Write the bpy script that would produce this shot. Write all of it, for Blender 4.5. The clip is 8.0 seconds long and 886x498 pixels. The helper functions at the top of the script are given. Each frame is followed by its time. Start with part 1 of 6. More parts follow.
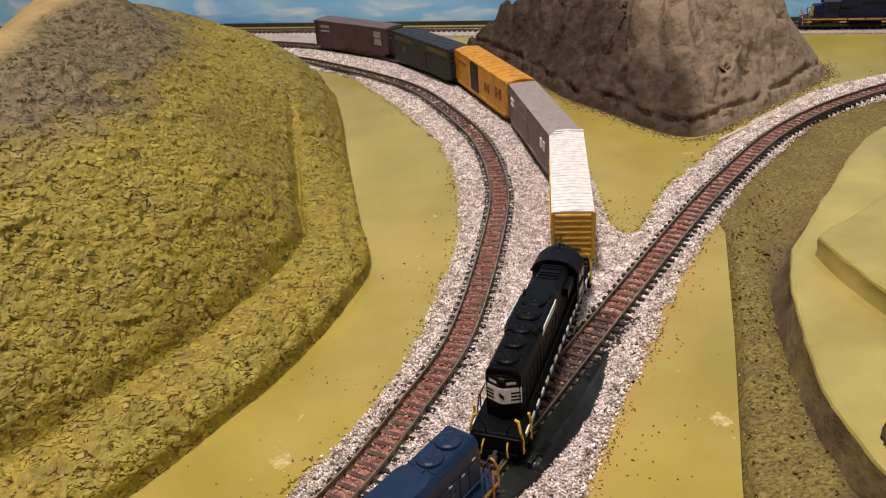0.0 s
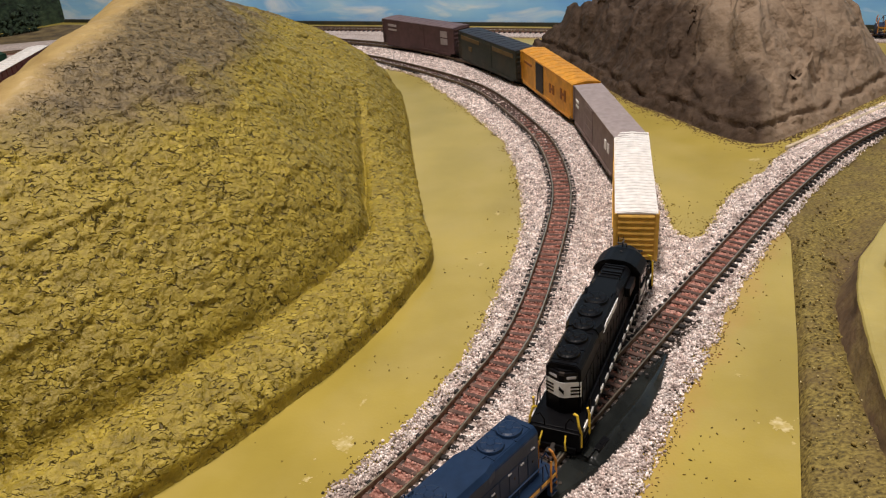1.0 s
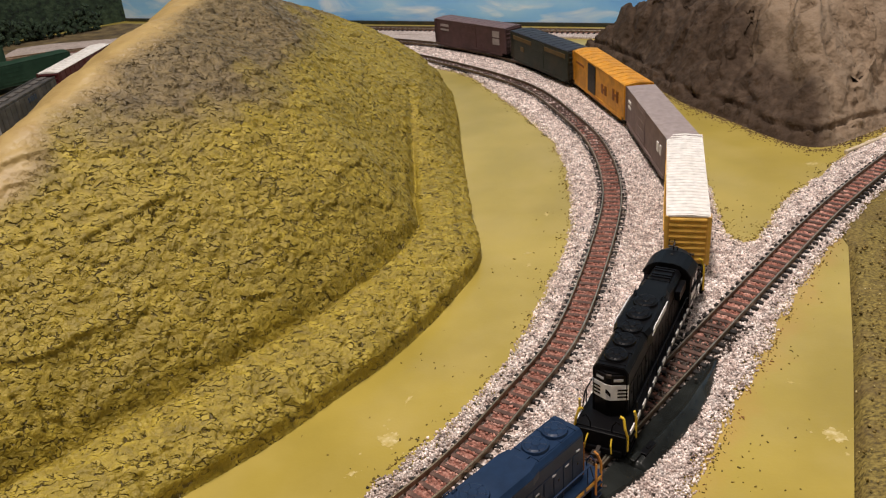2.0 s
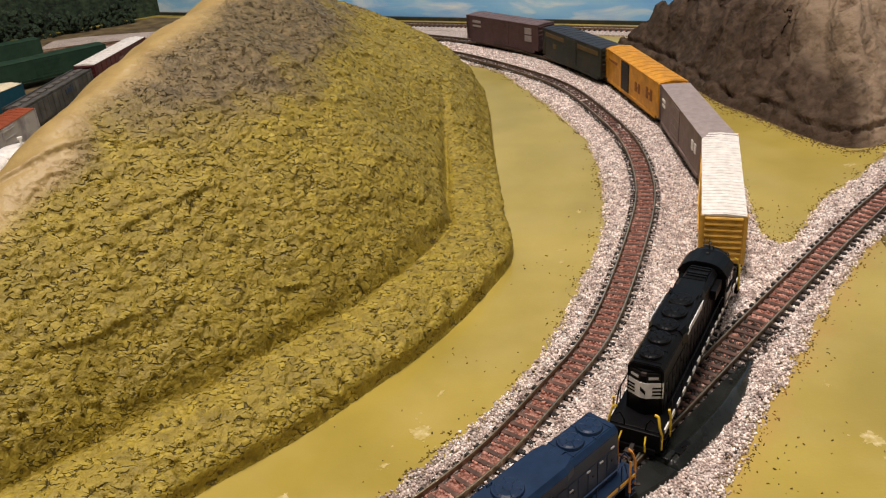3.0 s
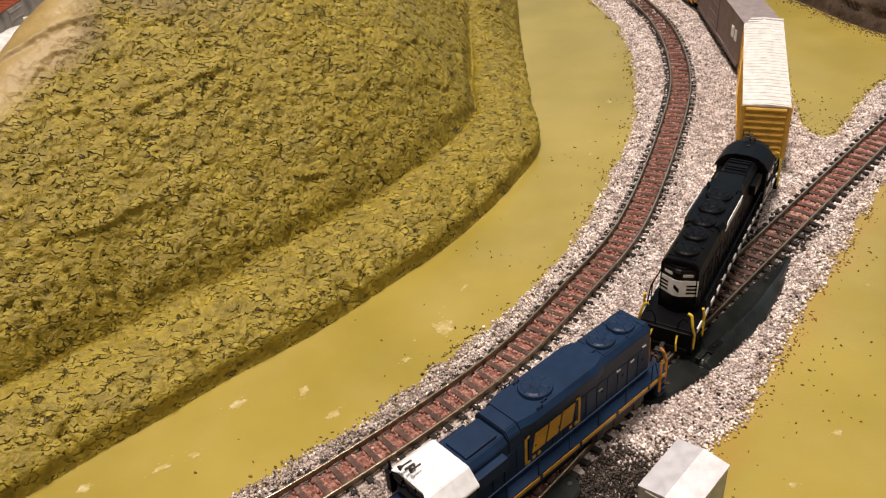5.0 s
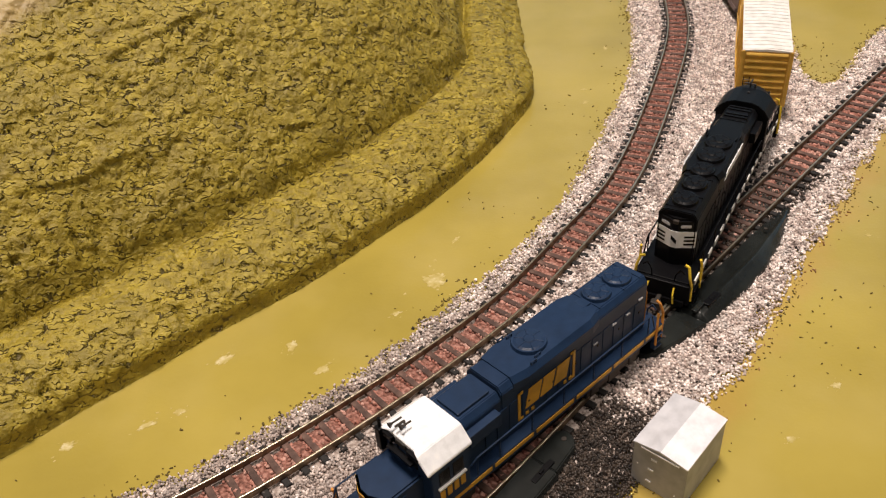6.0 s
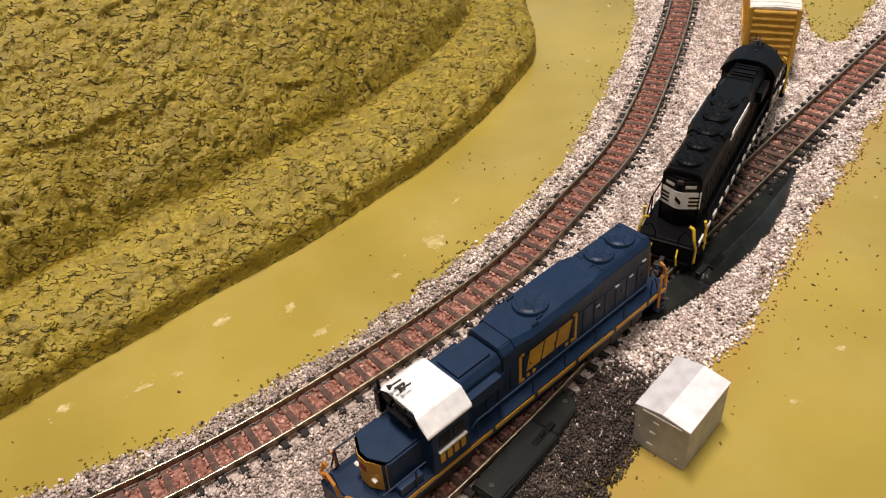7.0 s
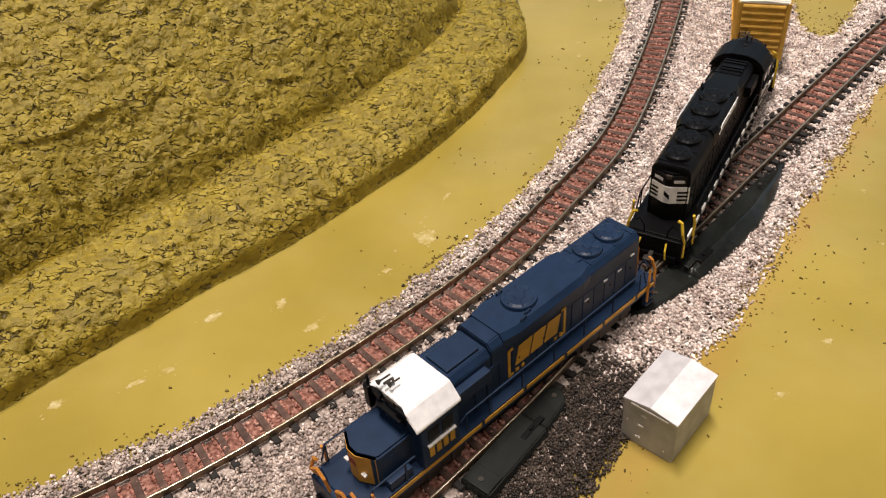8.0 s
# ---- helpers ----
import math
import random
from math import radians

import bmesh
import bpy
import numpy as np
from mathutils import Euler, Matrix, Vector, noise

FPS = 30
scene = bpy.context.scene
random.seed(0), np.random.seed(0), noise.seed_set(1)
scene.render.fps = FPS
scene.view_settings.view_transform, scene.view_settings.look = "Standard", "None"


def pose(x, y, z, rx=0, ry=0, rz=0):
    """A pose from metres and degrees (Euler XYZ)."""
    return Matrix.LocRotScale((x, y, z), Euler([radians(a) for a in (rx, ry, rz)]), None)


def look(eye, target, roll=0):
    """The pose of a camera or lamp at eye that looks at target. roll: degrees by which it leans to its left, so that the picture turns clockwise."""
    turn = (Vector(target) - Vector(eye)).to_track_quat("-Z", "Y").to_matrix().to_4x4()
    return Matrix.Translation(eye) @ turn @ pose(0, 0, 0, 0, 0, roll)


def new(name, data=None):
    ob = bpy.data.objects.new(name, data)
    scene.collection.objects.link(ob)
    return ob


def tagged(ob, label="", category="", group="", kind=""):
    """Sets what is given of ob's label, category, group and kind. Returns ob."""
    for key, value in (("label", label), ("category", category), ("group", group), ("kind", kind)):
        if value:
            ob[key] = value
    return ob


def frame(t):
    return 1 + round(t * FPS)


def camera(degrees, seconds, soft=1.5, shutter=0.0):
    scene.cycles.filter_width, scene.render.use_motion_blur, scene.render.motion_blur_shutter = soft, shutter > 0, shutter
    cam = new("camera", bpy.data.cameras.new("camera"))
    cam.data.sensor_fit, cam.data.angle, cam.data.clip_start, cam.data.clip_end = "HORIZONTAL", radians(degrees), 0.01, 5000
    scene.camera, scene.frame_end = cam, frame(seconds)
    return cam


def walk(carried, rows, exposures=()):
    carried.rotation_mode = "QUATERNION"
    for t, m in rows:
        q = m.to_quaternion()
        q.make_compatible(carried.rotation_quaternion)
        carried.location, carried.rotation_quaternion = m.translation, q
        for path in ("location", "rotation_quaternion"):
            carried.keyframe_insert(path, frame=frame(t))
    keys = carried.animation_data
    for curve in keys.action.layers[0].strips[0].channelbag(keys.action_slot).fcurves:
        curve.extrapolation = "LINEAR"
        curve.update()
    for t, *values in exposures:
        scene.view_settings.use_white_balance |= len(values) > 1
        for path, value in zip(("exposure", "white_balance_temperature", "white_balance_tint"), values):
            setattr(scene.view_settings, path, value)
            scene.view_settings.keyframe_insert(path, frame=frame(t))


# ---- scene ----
import itertools

cam = camera(56.58, 8.0, soft=1.2)
PATH = [
    (0, (0.00696, -0.00006, 0.18010), (0.07600, 0.44109, -0.04488), -4.46),
    (0.5, (0.00686, -0.00009, 0.17981), (0.07088, 0.44228, -0.04427), -4.26),
    (1, (0.00187, -0.00624, 0.18090), (0.03895, 0.44018, -0.04120), -4.17),
    (1.5, (0.00212, -0.00664, 0.18080), (0.02134, 0.44183, -0.03943), -4.50),
    (3, (-0.00230, -0.00747, 0.18009), (-0.00868, 0.44136, -0.04015), -4.53),
    (3.5, (-0.00440, -0.00599, 0.17907), (-0.01718, 0.43811, -0.05030), -4.39),
    (4, (-0.00459, -0.00308, 0.17634), (-0.02397, 0.43223, -0.06886), -4.56),
    (4.5, (-0.00527, -0.00006, 0.17485), (-0.02711, 0.42564, -0.08650), -4.75),
    (6, (-0.00506, 0.00924, 0.16832), (-0.02320, 0.40987, -0.13029), -4.89),
    (6.5, (-0.00577, 0.01107, 0.16639), (-0.02475, 0.40294, -0.14358), -4.91),
    (7, (-0.00549, 0.01183, 0.16531), (-0.02445, 0.39897, -0.15056), -4.92),
    (7.5, (-0.00568, 0.01223, 0.16560), (-0.02388, 0.39732, -0.15279), -4.99),
    (8, (-0.00379, 0.01119, 0.16599), (-0.02041, 0.39616, -0.15263), -4.97),
]
EXPOSURES = [(0.0, 0.0, 6450, 14), (1.5, 0.0, 6500, 14), (3.5, 0.03, 6750, 14), (6.0, 0.1, 6750, 14), (8.0, 0.12, 6700, 14)]
walk(cam, [(t, look(eye, target, roll)) for t, eye, target, roll in PATH], EXPOSURES)

# ---------------------------------------------------------------- world and lights
PLAN = 0.5455          # metres for each metre of the plan below (track gauge 9 mm)
K = PLAN / 1000        # the same for plan millimetres

world = bpy.data.worlds.new("world")
scene.world = world
world.use_nodes = True
world.node_tree.nodes["Background"].inputs[0].default_value = (1.0, 0.9, 0.78, 1)
world.node_tree.nodes["Background"].inputs[1].default_value = 0.006


def ceiling_lamp(x, y, z, sx, sy, watts):
    data = bpy.data.lights.new("ceiling_lamp", "AREA")
    data.shape, data.size, data.size_y, data.energy = "RECTANGLE", sx, sy, watts
    data.color = (1.0, 0.905, 0.815)
    ob = new("ceiling_lamp", data)
    ob.matrix_basis = pose(x, y, z)
    return ob


for lx, ly, power, turn in ((-0.08, 0.28, 22, 0), (0.95, -0.02, 6, 0), (-0.5, -0.85, 5, 0)):
    ceiling_lamp(lx, ly, 1.44, 0.1, 0.6, power)


# ---------------------------------------------------------------- materials
def surf(name, stops, scale, rough=0.6, bump=0.0, bscale=None, metal=0.0, dirt=None, dirt_amount=0.5,
         dirt_scale=None, vary=0.0, island=False, detail=6.0, coat=0.0, stretch=(1, 1, 1), spec=0.5):
    """A surface whose colour runs through stops by fine noise, with larger patches of dirt, relief and piece-to-piece change."""
    m = bpy.data.materials.new(name)
    m.use_nodes = True
    nt = m.node_tree
    b = nt.nodes["Principled BSDF"]
    tc = nt.nodes.new("ShaderNodeTexCoord")
    mp = nt.nodes.new("ShaderNodeMapping")
    mp.inputs["Scale"].default_value = stretch
    nt.links.new(tc.outputs["Object"], mp.inputs["Vector"])
    n1 = nt.nodes.new("ShaderNodeTexNoise")
    n1.inputs["Scale"].default_value, n1.inputs["Detail"].default_value = scale, detail
    nt.links.new(mp.outputs[0], n1.inputs["Vector"])
    ramp = nt.nodes.new("ShaderNodeValToRGB")
    el = ramp.color_ramp.elements
    while len(el) < len(stops):
        el.new(0.5)
    for i, c in enumerate(stops):
        el[i].position = 0.34 + 0.32 * i / max(1, len(stops) - 1)
        el[i].color = (*c, 1)
    nt.links.new(n1.outputs["Fac"], ramp.inputs[0])
    colour = ramp.outputs[0]
    if dirt:
        n2 = nt.nodes.new("ShaderNodeTexNoise")
        n2.inputs["Scale"].default_value = dirt_scale or scale / 9
        n2.inputs["Detail"].default_value = 5
        nt.links.new(mp.outputs[0], n2.inputs["Vector"])
        rg = nt.nodes.new("ShaderNodeMapRange")
        rg.inputs[1].default_value, rg.inputs[2].default_value = 0.45, 0.72
        rg.inputs[4].default_value = dirt_amount
        nt.links.new(n2.outputs["Fac"], rg.inputs[0])
        mx = nt.nodes.new("ShaderNodeMix")
        mx.data_type = "RGBA"
        nt.links.new(rg.outputs[0], mx.inputs["Factor"])
        nt.links.new(colour, mx.inputs[6])
        mx.inputs[7].default_value = (*dirt, 1)
        colour = mx.outputs[2]
    if vary:
        src = nt.nodes.new("ShaderNodeNewGeometry" if island else "ShaderNodeObjectInfo")
        rv = nt.nodes.new("ShaderNodeMapRange")
        rv.inputs[3].default_value, rv.inputs[4].default_value = 1 - vary, 1 + vary
        nt.links.new(src.outputs["Random Per Island" if island else "Random"], rv.inputs[0])
        hv = nt.nodes.new("ShaderNodeHueSaturation")
        nt.links.new(rv.outputs[0], hv.inputs["Value"])
        nt.links.new(colour, hv.inputs["Color"])
        colour = hv.outputs[0]
    nt.links.new(colour, b.inputs["Base Color"])
    b.inputs["Roughness"].default_value, b.inputs["Metallic"].default_value = rough, metal
    b.inputs["Coat Weight"].default_value = coat
    b.inputs["Specular IOR Level"].default_value = spec
    if bump:
        n3 = nt.nodes.new("ShaderNodeTexNoise")
        n3.inputs["Scale"].default_value, n3.inputs["Detail"].default_value = bscale or scale, 6
        nt.links.new(mp.outputs[0], n3.inputs["Vector"])
        bp = nt.nodes.new("ShaderNodeBump")
        bp.inputs["Strength"].default_value = bump
        bp.inputs["Distance"].default_value = 0.6 / (bscale or scale)
        nt.links.new(n3.outputs["Fac"], bp.inputs["Height"])
        nt.links.new(bp.outputs[0], b.inputs["Normal"])
    return m


def plastic(name, c, rough=0.45, dirt=(0.05, 0.04, 0.03), amount=0.25, scale=260, spec=0.35):
    lo = tuple(v * 0.86 for v in c)
    hi = tuple(min(1, v * 1.12) for v in c)
    return surf(name, [lo, c, hi], scale, rough, 0.06, 1500, dirt=dirt, dirt_amount=amount, dirt_scale=70, spec=spec)


BOARD_PAINT = surf("olive_table_paint", [(0.335, 0.260, 0.048), (0.388, 0.301, 0.057), (0.442, 0.344, 0.071)], 16, 0.3, 0.06, 900,
                   dirt=(0.50, 0.40, 0.14), dirt_amount=0.35, dirt_scale=30)
def oversprayed():
    """Olive paint with a rust-tan overspray along the shoulder of the branch ballast."""
    m = BOARD_PAINT
    nt = m.node_tree
    b = nt.nodes["Principled BSDF"]
    base = b.inputs["Base Color"].links[0].from_socket
    tc = nt.nodes.new("ShaderNodeTexCoord")
    lean = nt.nodes.new("ShaderNodeVectorMath")
    lean.operation = "DOT_PRODUCT"
    nt.links.new(tc.outputs["Object"], lean.inputs[0])
    lean.inputs[1].default_value = (0.79, -0.61, 0)
    wob = nt.nodes.new("ShaderNodeTexNoise")
    wob.inputs["Scale"].default_value, wob.inputs["Detail"].default_value = 55, 6
    nt.links.new(tc.outputs["Object"], wob.inputs["Vector"])
    ad = nt.nodes.new("ShaderNodeMath")
    ad.operation = "MULTIPLY_ADD"
    nt.links.new(wob.outputs["Fac"], ad.inputs[0])
    ad.inputs[1].default_value = 0.03
    nt.links.new(lean.outputs["Value"], ad.inputs[2])
    r = nt.nodes.new("ShaderNodeMapRange")
    r.inputs[1].default_value, r.inputs[2].default_value = -0.028, -0.037
    nt.links.new(ad.outputs[0], r.inputs[0])
    edge = nt.nodes.new("ShaderNodeMapRange")
    edge.inputs[1].default_value, edge.inputs[2].default_value = -0.066, -0.052
    nt.links.new(lean.outputs["Value"], edge.inputs[0])
    both = nt.nodes.new("ShaderNodeMath")
    both.operation = "MULTIPLY"
    nt.links.new(r.outputs[0], both.inputs[0])
    nt.links.new(edge.outputs[0], both.inputs[1])
    some = nt.nodes.new("ShaderNodeMath")
    some.operation = "MULTIPLY"
    nt.links.new(both.outputs[0], some.inputs[0])
    some.inputs[1].default_value = 0.26
    mx = nt.nodes.new("ShaderNodeMix")
    mx.data_type = "RGBA"
    nt.links.new(some.outputs[0], mx.inputs["Factor"])
    nt.links.new(base, mx.inputs[6])
    mx.inputs[7].default_value = (0.52, 0.27, 0.085, 1)
    nt.links.new(mx.outputs[2], b.inputs["Base Color"])
    return m


TABLE_PAINT = oversprayed()
BALLAST = surf("pale_ballast", [(0.46, 0.36, 0.325), (0.78, 0.675, 0.63), (0.98, 0.90, 0.865)], 300, 0.8, vary=0.48, island=True)
BALLAST_GREY = surf("grey_ballast", [(0.30, 0.235, 0.205), (0.46, 0.38, 0.345), (0.64, 0.55, 0.50)], 300, 0.8, vary=0.5, island=True)
BALLAST_RUST = surf("rust_ballast", [(0.30, 0.12, 0.085), (0.42, 0.19, 0.145), (0.56, 0.33, 0.27)], 300, 0.8, vary=0.4, island=True)
BALLAST_DARK = surf("stained_ballast", [(0.018, 0.013, 0.010), (0.045, 0.032, 0.024), (0.10, 0.075, 0.06)], 300, 0.45, vary=0.6, island=True)
BED = surf("ballast_bed", [(0.26, 0.2, 0.17), (0.48, 0.4, 0.36), (0.72, 0.64, 0.59)], 900, 0.9, 0.8, 900, dirt=(0.25, 0.2, 0.17), dirt_scale=60)
RUST_BED = surf("rust_bed", [(0.12, 0.05, 0.035), (0.28, 0.12, 0.09), (0.46, 0.24, 0.19)], 900, 0.9, 0.8, 900)
RAIL = surf("brass_brown_rail", [(0.16, 0.11, 0.075), (0.24, 0.17, 0.11), (0.34, 0.26, 0.18)], 500, 0.42, metal=0.75, dirt=(0.10, 0.06, 0.04), dirt_amount=0.5, dirt_scale=60)
RAIL_TOP = surf("worn_rail_top", [(0.52, 0.44, 0.32), (0.68, 0.60, 0.46)], 300, 0.3, metal=0.9)
def tie_material():
    """Black plastic ties, sprayed rust-brown between the rails."""
    m = surf("brown_tie", [(0.07, 0.036, 0.027), (0.11, 0.06, 0.045), (0.15, 0.088, 0.068)], 500, 0.7, 0.3, 1500, vary=0.2)
    nt = m.node_tree
    b = nt.nodes["Principled BSDF"]
    base = b.inputs["Base Color"].links[0].from_socket
    tc = nt.nodes.new("ShaderNodeTexCoord")
    sep = nt.nodes.new("ShaderNodeSeparateXYZ")
    nt.links.new(tc.outputs["Object"], sep.inputs[0])
    ab = nt.nodes.new("ShaderNodeMath")
    ab.operation = "ABSOLUTE"
    nt.links.new(sep.outputs[1], ab.inputs[0])
    r = nt.nodes.new("ShaderNodeMapRange")
    r.inputs[1].default_value, r.inputs[2].default_value = 0.0046, 0.0054
    nt.links.new(ab.outputs[0], r.inputs[0])
    mx = nt.nodes.new("ShaderNodeMix")
    mx.data_type = "RGBA"
    nt.links.new(r.outputs[0], mx.inputs["Factor"])
    nt.links.new(base, mx.inputs[6])
    mx.inputs[7].default_value = (0.012, 0.010, 0.009, 1)
    nt.links.new(mx.outputs[2], b.inputs["Base Color"])
    return m


TIE = tie_material()
CRUMB = surf("dark_turf_crumb", [(0.11, 0.078, 0.018), (0.24, 0.175, 0.045)], 400, 0.9, vary=0.5, island=True)
CRUMB_RUST = surf("rust_turf_crumb", [(0.25, 0.12, 0.05), (0.42, 0.24, 0.10)], 400, 0.9, vary=0.4, island=True)
SPLASH = surf("pale_paint_splash", [(0.44, 0.34, 0.085), (0.52, 0.42, 0.15), (0.64, 0.55, 0.30)], 420, 0.45)


def turf_material():
    """Crumbly olive turf that gives way to bare brown earth along the ditch."""
    m = surf("rough_turf", [(0.07, 0.05, 0.012), (0.20, 0.15, 0.032), (0.31, 0.24, 0.06)], 620, 0.8, 0.9, 700, dirt=(0.13, 0.085, 0.035), dirt_amount=0.6, dirt_scale=38, stretch=(1, 1.6, 1))
    nt = m.node_tree
    b = nt.nodes["Principled BSDF"]
    base = b.inputs["Base Color"].links[0].from_socket
    tc = nt.nodes.new("ShaderNodeTexCoord")
    lean = nt.nodes.new("ShaderNodeVectorMath")
    lean.operation = "DOT_PRODUCT"
    nt.links.new(tc.outputs["Object"], lean.inputs[0])
    lean.inputs[1].default_value = (0.93, -0.36, 0)
    wob = nt.nodes.new("ShaderNodeTexNoise")
    wob.inputs["Scale"].default_value, wob.inputs["Detail"].default_value = 60, 6
    nt.links.new(tc.outputs["Object"], wob.inputs["Vector"])
    ad = nt.nodes.new("ShaderNodeMath")
    ad.operation = "MULTIPLY_ADD"
    nt.links.new(wob.outputs["Fac"], ad.inputs[0])
    ad.inputs[1].default_value = 0.022
    nt.links.new(lean.outputs["Value"], ad.inputs[2])
    r = nt.nodes.new("ShaderNodeMapRange")
    r.inputs[1].default_value, r.inputs[2].default_value = 0.086, 0.097
    nt.links.new(ad.outputs[0], r.inputs[0])
    mx = nt.nodes.new("ShaderNodeMix")
    mx.data_type = "RGBA"
    sep = nt.nodes.new("ShaderNodeSeparateXYZ")
    nt.links.new(tc.outputs["Object"], sep.inputs[0])
    fade = nt.nodes.new("ShaderNodeMapRange")
    fade.inputs[1].default_value, fade.inputs[2].default_value = 0.335, 0.29
    nt.links.new(sep.outputs[1], fade.inputs[0])
    both = nt.nodes.new("ShaderNodeMath")
    both.operation = "MULTIPLY"
    nt.links.new(r.outputs[0], both.inputs[0])
    nt.links.new(fade.outputs[0], both.inputs[1])
    nt.links.new(both.outputs[0], mx.inputs["Factor"])
    nt.links.new(base, mx.inputs[6])
    mx.inputs[7].default_value = (0.115, 0.068, 0.036, 1)
    nt.links.new(mx.outputs[2], b.inputs["Base Color"])
    return m


ROUGH_TURF = turf_material()
FOAM_PAINT = surf("olive_foam_paint", [(0.40, 0.325, 0.09), (0.49, 0.405, 0.12)], 40, 0.4, 0.12, 260, dirt=(0.28, 0.22, 0.06), dirt_scale=25)
ROCK = surf("grey_green_rock", [(0.10, 0.10, 0.07), (0.19, 0.18, 0.13), (0.28, 0.26, 0.2)], 120, 0.85, 0.6, 300)
WALL_PAINT = surf("white_wall_paint", [(0.25, 0.23, 0.21), (0.29, 0.27, 0.25)], 3, 0.8, 0.05, 200)
FLOOR_MAT = surf("grey_floor", [(0.22, 0.2, 0.18), (0.28, 0.26, 0.23)], 8, 0.6, 0.1, 100)
BLACK = plastic("black_plastic", (0.004, 0.004, 0.005), 0.4, (0.009, 0.0087, 0.0085), 0.3, spec=0.12)
MOTOR = plastic("dusty_black_plastic", (0.012, 0.014, 0.0135), 0.27, (0.035, 0.04, 0.037), 0.5)
IRON = plastic("dark_iron", (0.03, 0.026, 0.023), 0.55, (0.09, 0.06, 0.04), 0.5)
WHEEL = surf("blackened_wheel", [(0.10, 0.085, 0.07), (0.2, 0.17, 0.14)], 400, 0.4, metal=0.8)
GLASS = plastic("smoked_window", (0.01, 0.011, 0.012), 0.12)
WHITE = plastic("white_plastic", (0.86, 0.85, 0.83), 0.4, (0.6, 0.58, 0.52), 0.15)
ROOF_WHITE = plastic("white_cab_paint", (0.90, 0.915, 0.945), 0.5, (0.86, 0.87, 0.89), 0.15)
BLUE = plastic("navy_blue_paint", (0.012, 0.030, 0.072), 0.4, (0.026, 0.042, 0.08), 0.3, spec=0.2)
BLUE_DARK = plastic("dark_navy_paint", (0.008, 0.014, 0.05), 0.42)
GOLD = plastic("gold_paint", (0.62, 0.33, 0.04), 0.45, (0.2, 0.1, 0.02), 0.35)
ORANGE_RAIL = plastic("orange_handrail", (0.62, 0.25, 0.04), 0.45)
YELLOW_RAIL = plastic("yellow_handrail", (0.75, 0.52, 0.04), 0.45)
CAR_YELLOW = plastic("rail_yellow_paint", (0.72, 0.43, 0.08), 0.5, (0.42, 0.23, 0.04), 0.45)
CAR_ORANGE = plastic("orange_yellow_paint", (0.68, 0.31, 0.022), 0.5, (0.28, 0.12, 0.02), 0.55)
CAR_MAUVE = plastic("dusty_mauve_paint", (0.215, 0.155, 0.145), 0.6, (0.14, 0.095, 0.085), 0.6)
CAR_MAUVE_ROOF = plastic("dusty_mauve_roof", (0.33, 0.275, 0.265), 0.6, (0.26, 0.21, 0.2), 0.5)
CAR_GREEN = plastic("weathered_green_paint", (0.026, 0.032, 0.024), 0.6, (0.07, 0.05, 0.03), 0.6)
CAR_ROOF_BLUE = plastic("blue_black_roof", (0.026, 0.03, 0.042), 0.5)
CAR_BROWN = plastic("boxcar_brown_paint", (0.085, 0.045, 0.045), 0.6, (0.05, 0.03, 0.03), 0.6)
CAR_BROWN_ROOF = plastic("boxcar_brown_roof", (0.17, 0.12, 0.125), 0.6)
CAR_MAROON = plastic("maroon_paint", (0.085, 0.018, 0.02), 0.5, (0.05, 0.01, 0.012), 0.5)
ROOF_SILVER = plastic("galvanised_roof", (0.84, 0.82, 0.79), 0.45, (0.74, 0.69, 0.62), 0.4)
HOPPER_GREY = plastic("weathered_dark_grey", (0.06, 0.058, 0.055), 0.7, (0.18, 0.17, 0.16), 0.6)
TEAL = plastic("teal_paint", (0.015, 0.085, 0.12), 0.5)
CREAM = plastic("cream_roof_paint", (0.78, 0.70, 0.50), 0.5)
RUST_RED = plastic("rust_red_paint", (0.30, 0.07, 0.03), 0.6)
CAR_SPRAY = plastic("spray_painted_side", (0.42, 0.40, 0.41), 0.5, (0.09, 0.075, 0.12), 0.95, 60)
HEDGE_GREEN = plastic("dark_green_paint", (0.013, 0.042, 0.024), 0.6, (0.03, 0.07, 0.045), 0.6)
FOLIAGE = surf("dark_foliage", [(0.006, 0.014, 0.008), (0.018, 0.038, 0.018), (0.035, 0.06, 0.03)], 160, 0.9, 0.8, 300)
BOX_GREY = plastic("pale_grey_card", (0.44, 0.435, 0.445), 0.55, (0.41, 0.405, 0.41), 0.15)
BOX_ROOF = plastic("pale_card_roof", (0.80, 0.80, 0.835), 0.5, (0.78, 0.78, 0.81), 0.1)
# darker copy of the roof card: the left slope's shade put into its colour
BOX_ROOF_SHADE_GREY = plastic("shade_grey_card_roof", (0.58, 0.58, 0.61), 0.5, (0.56, 0.56, 0.585), 0.1)
YARD_DIRT = surf("brown_yard_dirt", [(0.07, 0.05, 0.025), (0.14, 0.10, 0.045), (0.22, 0.165, 0.07)], 60, 0.9, 0.6, 300, dirt=(0.05, 0.035, 0.02), dirt_scale=12)
EARTH = surf("brown_earth", [(0.075, 0.045, 0.022), (0.13, 0.08, 0.04), (0.21, 0.15, 0.06)], 90, 0.85, 0.5, 300, dirt=(0.24, 0.18, 0.05), dirt_scale=25)
STICK = plastic("raw_wood_strip", (0.62, 0.52, 0.36), 0.7)


